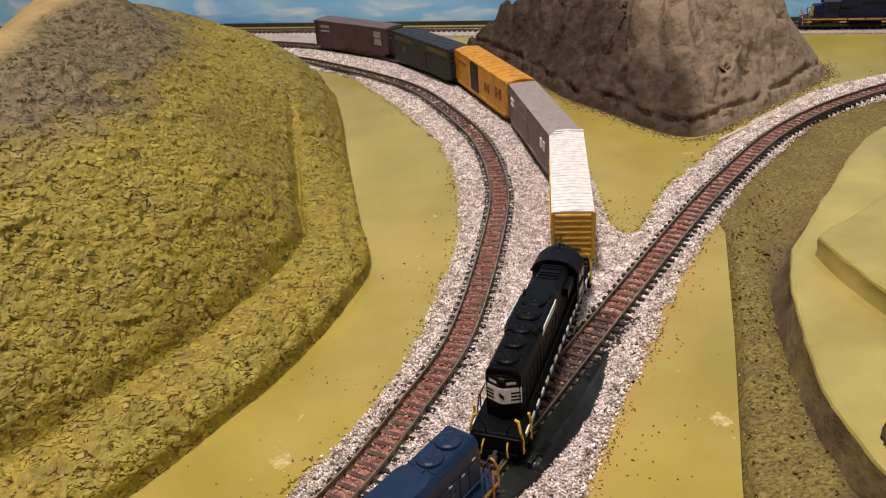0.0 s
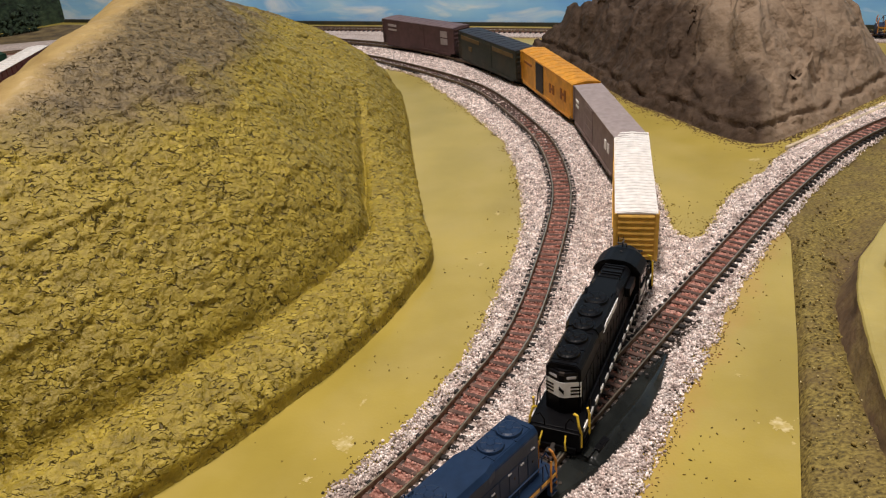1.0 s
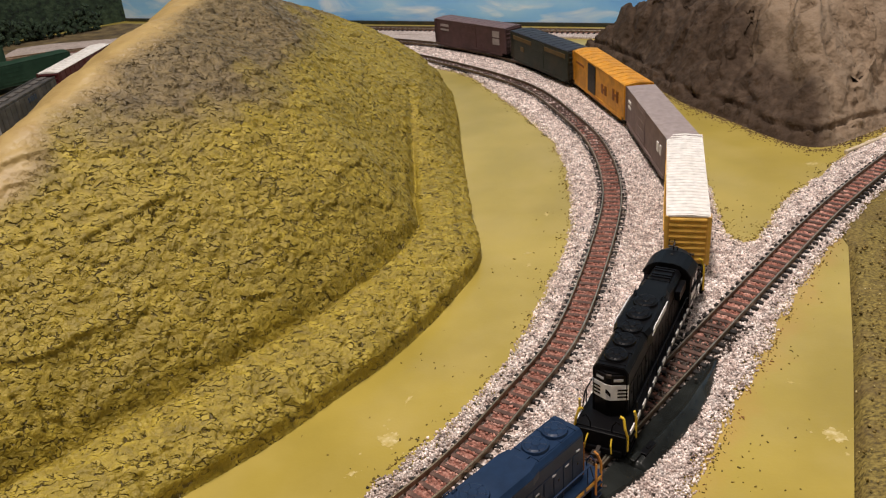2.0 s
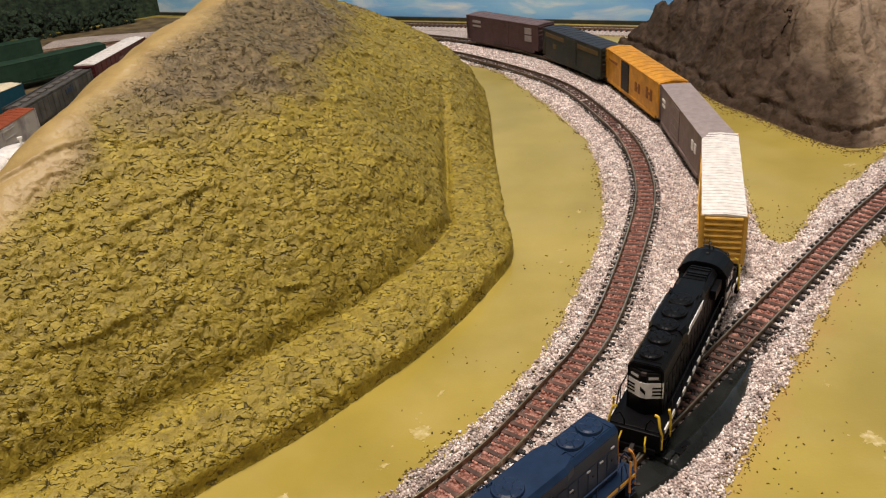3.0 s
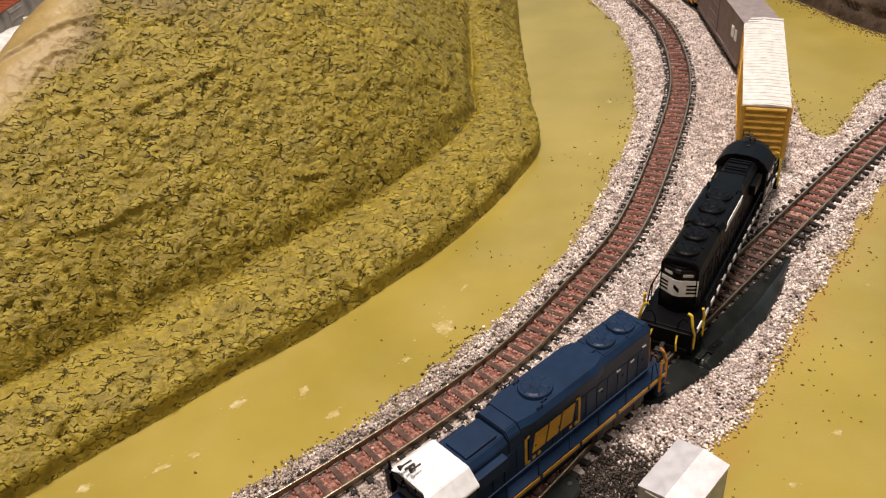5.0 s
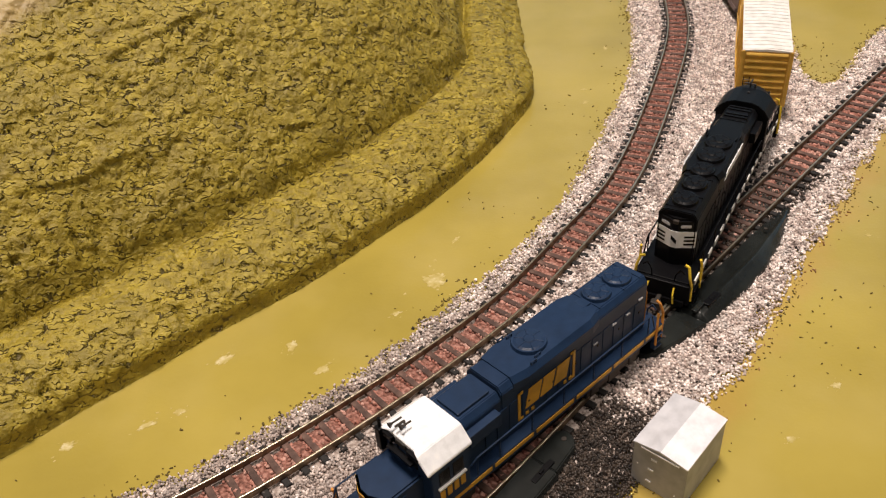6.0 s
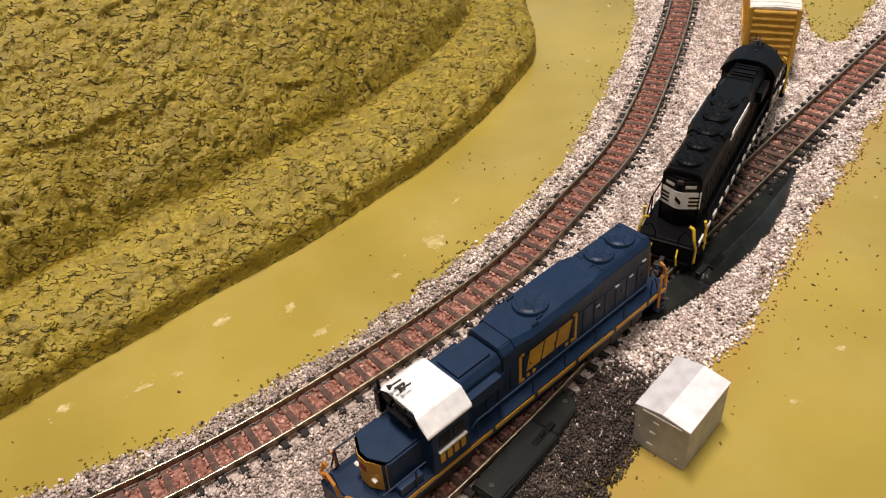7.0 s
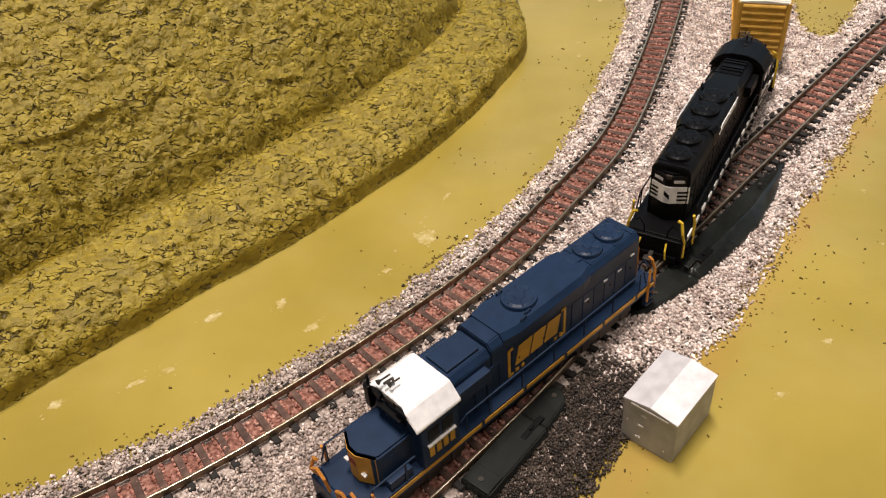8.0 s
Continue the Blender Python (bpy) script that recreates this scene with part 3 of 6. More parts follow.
def grid_faces(keep):
    """Quads of a grid, for the cells that are kept; rows by columns."""
    ny, nx = keep.shape[0] + 1, keep.shape[1] + 1
    j, i = np.nonzero(keep)
    a = j * nx + i
    return np.c_[a, a + 1, a + nx + 1, a + nx]


# ---------------------------------------------------------------- lines of the plan, in plan millimetres
def arc(cx, cy, r, angles):
    return [(cx + r * math.cos(radians(a)), cy + r * math.sin(radians(a))) for a in angles]


LINE_INNER = smooth_line([(-620, 80), (-400, 125), (-280, 168), (-166, 226), (-93, 275), (2, 359), (50, 423), (102, 502), (178, 697),
                          (201, 800), (208, 892), (203, 970), (174, 1142), (121, 1254), (72, 1333), (9, 1421)] + arc(-557, 904, 764, (52, 62, 72, 82, 92, 105, 120)))
LINE_OUTER = smooth_line([(-420, -150), (-300, -35), (-180, 85), (-100, 162), (-35, 225), (17, 280), (62, 333), (100, 380), (140, 443), (180, 514), (209, 575),
                          (241, 660), (263, 750), (275, 845), (276, 945), (267, 1050), (248, 1149), (216, 1240), (176, 1328), (122, 1415), (66, 1484)]
                         + arc(-557, 904, 848, (52, 62, 72, 82, 92, 105, 120)))
LINE_BRANCH = smooth_line([(72, 345), (110, 385), (178, 458), (252, 537), (359, 649), (441, 727), (523, 797), (620, 856), (731, 899), (860, 932), (1050, 960)])
WALL_A, WALL_DIR = np.array((-686.0, 2092.0)), np.array((1.0, -0.508)) / math.hypot(1, 0.508)
WALL_IN = np.array((-WALL_DIR[1], WALL_DIR[0])) * -1
LINE_BACK = smooth_line([tuple(WALL_A + WALL_DIR * s + WALL_IN * 62) for s in (500, 900, 1300, 1700, 2100, 2500)])
LINE_YARD = smooth_line([(-500, 300), (-545, 600), (-568, 850), (-577, 1050), (-573, 1200), (-563, 1350), (-550, 1500), (-528, 1640)])

BALLAST_EDGE = np.array([(-620, 30), (-420, 105), (-300, 190), (-216, 237), (-157, 266), (-82, 322), (-23, 383), (12, 420), (54, 485), (94, 574), (126, 654), (143, 724),
                         (156, 814), (161, 906), (150, 1000), (123, 1132), (72, 1300), (-40, 1400), (-200, 1520), (-450, 1600), (-850, 1600),
                         (-850, 1850), (-450, 1850), (-200, 1790), (50, 1640), (200, 1460), (275, 1260), (303, 1100), (312, 950), (305, 830), (292, 742), (274, 662),
                         (268, 626), (277, 615), (289, 624), (344, 700), (408, 757), (466, 813), (560, 880), (660, 935), (760, 962), (1050, 1005), (1050, 925),
                         (709, 864), (626, 840), (554, 794), (486, 736), (426, 685), (369, 622), (318, 568), (269, 507), (215, 435), (162, 363), (125, 309),
                         (104, 292), (80, 270), (55, 245), (41, 222), (-20, 150), (-150, 10), (-420, -200), (-620, -200)], float)
HILL_EDGE = np.array([(58, 1140), (58, 1040), (54, 955), (50, 825), (47, 708), (45, 630), (29, 596), (1.5, 544), (-37, 487), (-72, 450), (-103, 414),
                      (-132, 388), (-161, 366), (-190, 336), (-220, 311), (-246, 284), (-300, 245), (-370, 252), (-418, 330), (-445, 450), (-458, 600),
                      (-458, 760), (-425, 920), (-330, 1070), (-170, 1190), (0, 1215)], float)


# ---------------------------------------------------------------- the room and the table
def slab(name, x0, x1, y0, y1, z0, z1, material, label, category):
    ob = part(name, boxes((x0, x1, y0, y1, z0, z1)), material, k=1.0)
    return tagged(ob, label, category, kind="structure")


slab("floor", -2.6, 2.6, -2.4, 2.4, -1.0, -0.9, FLOOR_MAT, "plain grey floor of the layout room", "floor")
slab("ceiling", -2.6, 2.6, -2.4, 2.4, 1.5, 1.6, WALL_PAINT, "plain white painted ceiling of the room", "ceiling")
slab("wall_west", -2.7, -2.6, -2.4, 2.4, -0.9, 1.5, WALL_PAINT, "plain white painted room wall", "wall")
slab("wall_east", 2.6, 2.7, -2.4, 2.4, -0.9, 1.5, WALL_PAINT, "plain white painted room wall", "wall")
slab("wall_south", -2.6, 2.6, -2.5, -2.4, -0.9, 1.5, WALL_PAINT, "plain white painted room wall", "wall")
slab("wall_north", -2.6, 2.6, 2.4, 2.5, -0.9, 1.5, WALL_PAINT, "plain white painted room wall", "wall")

# the table stops at a sawn edge beside the branch line; rougher ground lies lower beyond it
table = prism(bmesh.new(), [(-1700, -500), (-180, -500), (217, 311), (284, 444), (358, 598), (364, 632), (421, 699), (551, 815), (709, 886), (1050, 945), (2000, 1120),
                            (2000, 2600), (-1700, 2600)], -14, 0)
bmesh.ops.triangulate(table, faces=table.faces)
tagged(part("ground", table, TABLE_PAINT), "flat table ground painted glossy olive tan", "ground", kind="structure")


for lx, ly in ((-1650, -450), (-300, -450), (1850, 1350), (-1650, 2550), (1850, 2550), (-1650, 1000)):
    tagged(part("table_leg", boxes((lx, lx + 80, ly, ly + 80, -1650, -14)), STICK), "plain square wooden leg under the table", "table leg", "table legs")


def strip_wall(name, s0, s1, height, material, label):
    """A thin upright board along the back of the table."""
    a, b = WALL_A + WALL_DIR * s0, WALL_A + WALL_DIR * s1
    c, d = b - WALL_IN * 20, a - WALL_IN * 20
    return tagged(part(name, prism(bmesh.new(), [tuple(a), tuple(b), tuple(c), tuple(d)], 0, height), material), label, "backdrop", kind="structure")


strip_wall("backdrop", -20, 3000, 900, SKY, "hand-painted blue sky backdrop with white cloud strokes")
strip = WALL_A + WALL_IN * 5
trim = prism(bmesh.new(), [tuple(WALL_A + WALL_DIR * s + WALL_IN * o) for s, o in ((0, 0.5), (3000, 0.5), (3000, 6), (0, 6))], 0, 7)
tagged(part("trim", trim, CAR_GREEN), "dark strip along the foot of the sky backdrop", "trim", kind="structure")
left = prism(bmesh.new(), [(-686, 2095), (-676, 2110), (-1700, 1430), (-1700, 1400)], 0, 900)
tagged(part("backdrop", left, FOLIAGE), "dark green painted woodland backdrop", "backdrop", kind="structure")


# ---------------------------------------------------------------- hills
def height_field(name, x0, x1, y0, y1, step, height, material, label, category, smooth=True):
    """A moulded mound: height(points) gives z, and False where there is none."""
    xs, ys = np.arange(x0, x1 + step, step), np.arange(y0, y1 + step, step)
    gx, gy = np.meshgrid(xs, ys)
    pts = np.c_[gx.ravel(), gy.ravel()]
    z, there, rough = height(pts, gx.shape)
    keep = there.reshape(gx.shape)
    cells = keep[:-1, :-1] | keep[1:, :-1] | keep[:-1, 1:] | keep[1:, 1:]
    faces = grid_faces(cells)
    used, faces = np.unique(faces, return_inverse=True)
    gz = z.reshape(gx.shape)
    dy, dx = np.gradient(gz, step)
    out = np.c_[-dx.ravel(), -dy.ravel(), np.ones(len(pts))]
    out /= np.linalg.norm(out, axis=1)[:, None]
    verts = (np.c_[pts, z] + out * np.asarray(rough).reshape(-1, 1))[used]
    ob = arrays(name, verts, faces.reshape(-1, 4), material, smooth=smooth)
    return tagged(ob, label, category)


def blur(h, n):
    for _ in range(2):
        for axis in (0, 1):
            c = np.cumsum(np.concatenate([np.repeat(np.take(h, [0], axis), n + 1, axis), h, np.repeat(np.take(h, [-1], axis), n, axis)], axis), axis)
            hi = np.take(c, np.arange(2 * n + 1, c.shape[axis]), axis)
            lo = np.take(c, np.arange(0, c.shape[axis] - 2 * n - 1), axis)
            h = (hi - lo) / (2 * n + 1)
    return h


def smoothstep(a, b, x):
    u = np.clip((x - a) / (b - a), 0, 1)
    return u * u * (3 - 2 * u)


def fractal_on(mask, p3, size, octaves, seed):
    out = np.zeros(len(p3))
    out[mask] = fractal(p3[mask], size, octaves, seed)
    return out


def olive_height(pts, shape):
    edge = smooth_line(list(HILL_EDGE) + [tuple(HILL_EDGE[0])], 12, 2)
    d = edge_distance(edge, pts) * np.where(inside(edge, pts), 1, -1)
    d = d + 3.6 * (1 - smoothstep(640, 720, pts[:, 1]))
    d = d + smoothstep(8, 30, d) * 2.5 * fractal(np.c_[pts, 0 * d], 70, 2, 8.4)
    # a low berm along the foot, a trowelled groove, then the steep face
    near = np.interp(d, (-4, 0, 1.2, 3, 7, 12, 20, 32, 47, 51, 54, 56, 60, 80, 112, 160, 205, 260), (-3, 0, 8, 12.5, 17, 22, 27, 31.5, 33.5, 31, 26.5, 31, 46, 77, 117, 162, 195, 220))
    far = np.interp(d, (-4, 0, 6, 20, 45, 80, 120, 165, 210, 260), (-3, 0, 16, 45, 78, 104, 130, 165, 198, 218))
    berm = 1 - smoothstep(730, 960, pts[:, 1]) * smoothstep(-200, -80, pts[:, 0])
    h = near * berm + far * (1 - berm)
    h = h + 24 * np.exp(-((pts[:, 0] + 150) ** 2 + (pts[:, 1] - 840) ** 2) / 85.0 ** 2)
    soft = blur(h.reshape(shape), 13).ravel()
    h = h + (soft - h) * smoothstep(62, 110, d)
    h = h + 6 * smoothstep(5, 60, d) * fractal_on(d > -4, np.c_[pts, h], 90, 3, 3.1)
    on = np.nonzero((d > -4) & (pts[:, 0] > -420) & (pts[:, 1] < 1190))[0]
    xy, dd, q = pts[on], d[on], h[on]
    x, y = xy.T
    # u runs along the contours of the face, w up its slope, t across both
    u, w, t = 0.68 * x + 0.73 * y, 0.55 * (0.68 * y - 0.73 * x) + 0.85 * q, 0.6 * x
    wu = u + 5.0 * perlin(u / 15, w / 15, t / 15) + 1.2 * perlin(u / 4, w / 4, t / 4)
    ww = w + 4.5 * perlin(u / 13 + 40, w / 13, t / 13) + 1.1 * perlin(u / 3.6 + 9, w / 3.6, t / 3.6)
    bare = smoothstep(400, 440, -x + 0.18 * y + 0.45 * q)
    groove = np.exp(-((dd - 53) / 3.0) ** 2) * berm[on]
    rough = smoothstep(7.0, 10.5, q) * (1 - 0.85 * bare) * (1 - 0.75 * groove)
    relief = np.zeros(len(on))
    # three sizes of torn plaster flake: each is tilted, proud at its lower lip, and split from its neighbours in places
    for size, tall, deep, salt, share in ((26.0, 0.9, 2.2, 1, 0.08), (11.0, 0.6, 3.0, 2, 0.10), (5.6, 0.25, 2.2, 3, 0.12)):
        one, two, away, key = plates(np.c_[wu / size, ww / (0.62 * size)], salt)
        tilt = (away[:, 0] * (key[:, 0] - 0.5) * 1.6 - away[:, 1] * (0.35 + 1.1 * key[:, 1]))
        relief += tall * ((key[:, 2] - 0.5) * 1.1 + tilt)
        gap = np.clip(1 - (two - one) * size / 0.95, 0, 1)
        keep = smoothstep(share, share + 0.10, perlin(u / (1.5 * size) + 9 * salt, w / size, t / size))
        relief -= deep * gap * keep
    pits = smoothstep(0.42, 0.56, perlin(u / 7 + 71, w / 4.5, t / 7)) * smoothstep(0.0, 0.25, perlin(u / 60, w / 40 + 5, t / 60))
    relief += -1.6 * pits
    # the steep flank of the berm is fluted by the trowel, over a smooth undercut foot
    flute = (np.exp(-((dd - 6) / 6.0) ** 2) + 0.8 * np.exp(-((dd - 63) / 6.0) ** 2)) * berm[on]
    relief -= 3.6 * flute * smoothstep(0.12, 0.32, perlin(u / 5.0, q / 30, t / 9 + 4)) * smoothstep(-0.1, 0.25, perlin(u / 40 + 3, 0 * u, t / 40))
    # torn trowel ridges across the face
    ridge = np.zeros(len(on))
    for a, b, tall in (((-216, 471), (-166, 525), 5.0), ((-248, 392), (-187, 449), 3.6), ((-187, 565), (-125, 675), 3.4), ((-125, 675), (-105, 800), 3.4),
                       ((-120, 520), (-95, 545), 3.0), ((-150, 420), (-120, 440), 2.6), ((-290, 470), (-235, 520), 3.4), ((-205, 400), (-150, 470), 2.6), ((-90, 560), (-50, 640), 2.6)):
        a, b = np.array(a, float), np.array(b, float)
        along_ = np.clip(((xy - a) @ (b - a)) / ((b - a) @ (b - a)), 0, 1)
        gap = xy - a - along_[:, None] * (b - a) + 3.0 * perlin(u / 18, w / 18, t / 18)[:, None]
        side = (b - a)[0] * gap[:, 1] - (b - a)[1] * gap[:, 0]
        off = np.hypot(*gap.T)
        ridge += tall * np.exp(-(off / np.where(side > 0, 5.0, 0.9)) ** 2) * (0.5 + 0.5 * perlin(u / 9, w / 30, t / 30))
    out = np.zeros(len(pts))
    out[on] = rough * relief + 2.0 * smoothstep(7.5, 10.0, q) * (1 - smoothstep(5, 14, dd)) + ridge * smoothstep(20, 60, dd)
    return h, d > -3, out


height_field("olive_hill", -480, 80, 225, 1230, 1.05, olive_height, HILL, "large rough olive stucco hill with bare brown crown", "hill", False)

CLAY_EDGE = np.array([(300, 1400), (335, 1230), (343, 1148), (357, 1035), (381, 970), (404, 890), (428, 838), (440, 824), (462, 834), (550, 884), (622, 930), (688, 972), (725, 1010), (738, 1065),
                      (700, 1180), (600, 1290), (480, 1370), (380, 1420)], float)


def clay_height(pts, shape):
    edge = smooth_line(list(CLAY_EDGE) + [tuple(CLAY_EDGE[0])], 12, 2)
    d = edge_distance(edge, pts) * np.where(inside(edge, pts), 1, -1)
    h = np.interp(d, (-4, 0, 5, 12, 20, 40, 80, 115, 150, 220), (-3, 0, 12, 19, 27, 56, 104, 138, 156, 166))
    soft = blur(h.reshape(shape), 4).ravel()
    h = h + (soft - h) * smoothstep(20, 55, d)
    p3 = np.c_[pts, h]
    x, y, z = p3.T
    lump = (fractal(p3, 130, 3, 5.3) * 11 + fractal(p3, 48, 3, 2.9) * 5) * smoothstep(4, 50, d)
    # broad pressed facets with creases that run down from the crown
    turn = np.arctan2(y - 1080, x - 520)
    wob = 0.5 * fractal(p3, 60, 3, 1.2)
    one, two, away, key = plates(np.c_[2.6 * np.cos(turn) + wob, 2.6 * np.sin(turn) + wob, d / 70 + 0.6 * wob], 5)
    facet = (key[:, 2] - 0.5) * 20 + (away * (key - 0.5)).sum(1) * 40
    facet = blur(facet.reshape(shape), 1).ravel()
    crease = np.exp(-((two - one) / 0.05) ** 2) * smoothstep(-0.2, 0.1, fractal(p3, 70, 2, 9.9))
    lump = lump + (facet - 8.0 * crease) * smoothstep(12, 50, d) * (1 - 0.5 * smoothstep(120, 180, d))
    # a ragged ledge a little above the ground, broken clods below it
    level = 17 + 6 * fractal(p3, 55, 3, 6.1)
    groove = np.exp(-((h - level) / 2.2) ** 2) * smoothstep(-0.35, 0.1, fractal(p3, 60, 2, 3.3))
    below = 1 - smoothstep(-3, 1, h - level)
    one, two, away, key = plates(np.c_[x / 17 + 0.4 * wob, y / 17, z / 12], 7)
    clod = ((key[:, 2] - 0.5) * 5 + (away * (key - 0.5)).sum(1) * 6 - 4 * np.exp(-((two - one) / 0.09) ** 2)) * below
    scar = smoothstep(0.52, 0.66, ridged(x / 60 + 2, y / 60, z / 75, 4)) * smoothstep(-0.1, 0.2, fractal(p3, 80, 2, 4.6))
    fine = fractal(p3, 14, 4, 1.7) * (0.9 + 1.2 * below)
    return h + lump, d > -3, (-10 * groove + 1.4 * clod - 6.0 * scar + 1.3 * fine) * smoothstep(0, 9, d)


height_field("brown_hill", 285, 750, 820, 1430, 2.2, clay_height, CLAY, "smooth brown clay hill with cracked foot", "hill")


# ---------------------------------------------------------------- lower ground beyond the sawn edge, and foam terraces
TROUGH = np.array([(430, 640), (392, 560), (346, 473), (321, 405), (312, 355), (300, 300), (260, 180)], float)
SAWN = np.array([(-40, -214), (217, 311), (284, 444), (358, 598), (364, 632), (421, 699), (551, 815), (709, 886), (1050, 945)], float)


def turf_height(pts, shape):
    off, _ = along(SAWN, pts)
    d = edge_distance(TROUGH, pts, closed=False)
    p3 = np.c_[pts, 0 * pts[:, 0]]
    seen = (off < 4) & (off > -160)
    h = -4.5 - 9 * np.exp(-(d / 17) ** 2) + fractal_on(seen, p3, 60, 3, 2.2) * 2.0 + fractal_on(seen, p3, 9, 3, 7.9) * 2.4
    h = h + (3.9 - 0.6 * h - 2.7) * smoothstep(-26, -8, off) * smoothstep(600, 640, pts[:, 1])
    h = h - 7 * smoothstep(-7, -3, off + 2.5 * fractal_on(seen, p3, 14, 2, 3.7)) * (1 - smoothstep(600, 640, pts[:, 1]))
    return np.where(off > -1, np.minimum(h, -15.0), h), off < 4, np.zeros(len(pts))


height_field("rough_ground", -40, 1000, -100, 960, 3.4, turf_height, ROUGH_TURF, "rough lower ground of olive turf and brown earth", "ground")


def terrace(name, outline, z0, z1, lean, flank, label):
    """A carved foam slab: a painted top with rounded shoulders over a sloping flank."""
    root = thing(name, 0, 0, label=label, category="terrace")
    poly = smooth_line(outline + [outline[0]], 7, 1)[:-1]
    c = poly.mean(0)
    away = poly - c
    away /= np.hypot(*away.T)[:, None]

    def ring(bm, z, grow):
        rows = []
        for (x, y), (ax, ay) in zip(poly, away):
            w = grow + 2.2 * noise.fractal(Vector((x / 35, y / 35, z / 20)), 0.9, 2.1, 3)
            rows.append(bm.verts.new((x + ax * w, y + ay * w, z + 0.9 * noise.noise(Vector((x / 30, y / 30, z / 9))))))
        return rows

    def skin(bm, rings):
        for a, b in zip(rings, rings[1:]):
            for i in range(len(a)):
                bm.faces.new((a[i], a[(i + 1) % len(a)], b[(i + 1) % len(a)], b[i]))

    bm = bmesh.new()
    skin(bm, [ring(bm, z0 + (z1 - 2.4 - z0) * u, lean * (1 - u) ** 1.4 + 1.2 * u) for u in (0, 0.25, 0.5, 0.75, 1)])
    part("flank", bm, flank, root, "bare earthy flank", smooth=True)
    bm = bmesh.new()
    rings = [ring(bm, z, g) for z, g in ((z1 - 2.6, 1.3), (z1 - 0.9, 0.2), (z1, -2.4))]
    skin(bm, rings)
    bm.faces.new(rings[-1])
    bmesh.ops.triangulate(bm, faces=[f for f in bm.faces if len(f.verts) > 4])
    part("top", bm, FOAM_PAINT, root)
    return root


terrace("foam_terrace", [(450, 600), (400, 548), (367, 513), (340, 465), (322, 425), (300, 375), (288, 330), (284, 270), (330, 220), (600, 240), (800, 500), (760, 780), (600, 735)],
        -12, 18, 13, EARTH, "low carved foam terrace painted olive green")
terrace("foam_block", [(384, 508), (381, 470), (379, 425), (381, 360), (430, 300), (600, 320), (700, 520), (620, 640), (480, 560)],
        17, 35, 2, FOAM_PAINT, "upper carved foam block painted olive green")


def boulder(name, x, y, z, sx, sy, sz, material, label, seed):
    bm = bmesh.new()
    bmesh.ops.create_icosphere(bm, subdivisions=5, radius=1)
    for v in bm.verts:
        n = v.co.normalized()
        r = 1 + 0.28 * noise.fractal(n * 1.6 + Vector((seed, 0, 0)), 0.9, 2.1, 5)
        v.co = Vector((x + sx * n.x * r, y + sy * n.y * r, z + sz * n.z * r))
    return tagged(part(name, bm, material, smooth=True), label, "rock")


boulder("rock_outcrop", 640, 655, 40, 62, 55, 48, ROCK, "grey green rock outcrop on the foam terrace", 2.0)
# added lump: its dark brown stands in for a tunnel-like hole
boulder("rock_lump", 316, 300, 12, 22, 20, 17, CLAY, "dark brown lump standing in for a rough hole", 7.0)


# ---------------------------------------------------------------- tracks
GAUGE, PITCH = 16.9, 10.0
TIE_TOP, RAIL_TOP_Z = 4.6, 7.6


def sweep(name, line, profile, material, parent, label=""):
    """A bar with an (offset, z) section along a line."""
    t = np.gradient(line, axis=0)
    t /= np.hypot(*t.T)[:, None]
    nrm = np.c_[-t[:, 1], t[:, 0]]
    k, n = len(profile), len(line)
    verts = np.concatenate([np.c_[line + nrm * o, np.full(n, z)][:, None] for o, z in profile], 1).reshape(-1, 3)
    faces = [(i * k + j, i * k + (j + 1) % k, (i + 1) * k + (j + 1) % k, (i + 1) * k + j) for i in range(n - 1) for j in range(k)]
    return arrays(name, verts, faces, material, parent, label)


tie_bm = boxes((-1.75, 1.75, -14.5, 14.5, 1.2, TIE_TOP), bevel=0.0)
bmesh.ops.bevel(tie_bm, geom=[e for e in tie_bm.edges if all(v.co.z > 3 for v in e.verts)], offset=0.35, segments=1, affect="EDGES")
for v in tie_bm.verts:
    v.co *= K
TIE_MESH = bpy.data.meshes.new("tie")
tie_bm.to_mesh(TIE_MESH)
tie_bm.free()
TIE_MESH.materials.append(TIE)


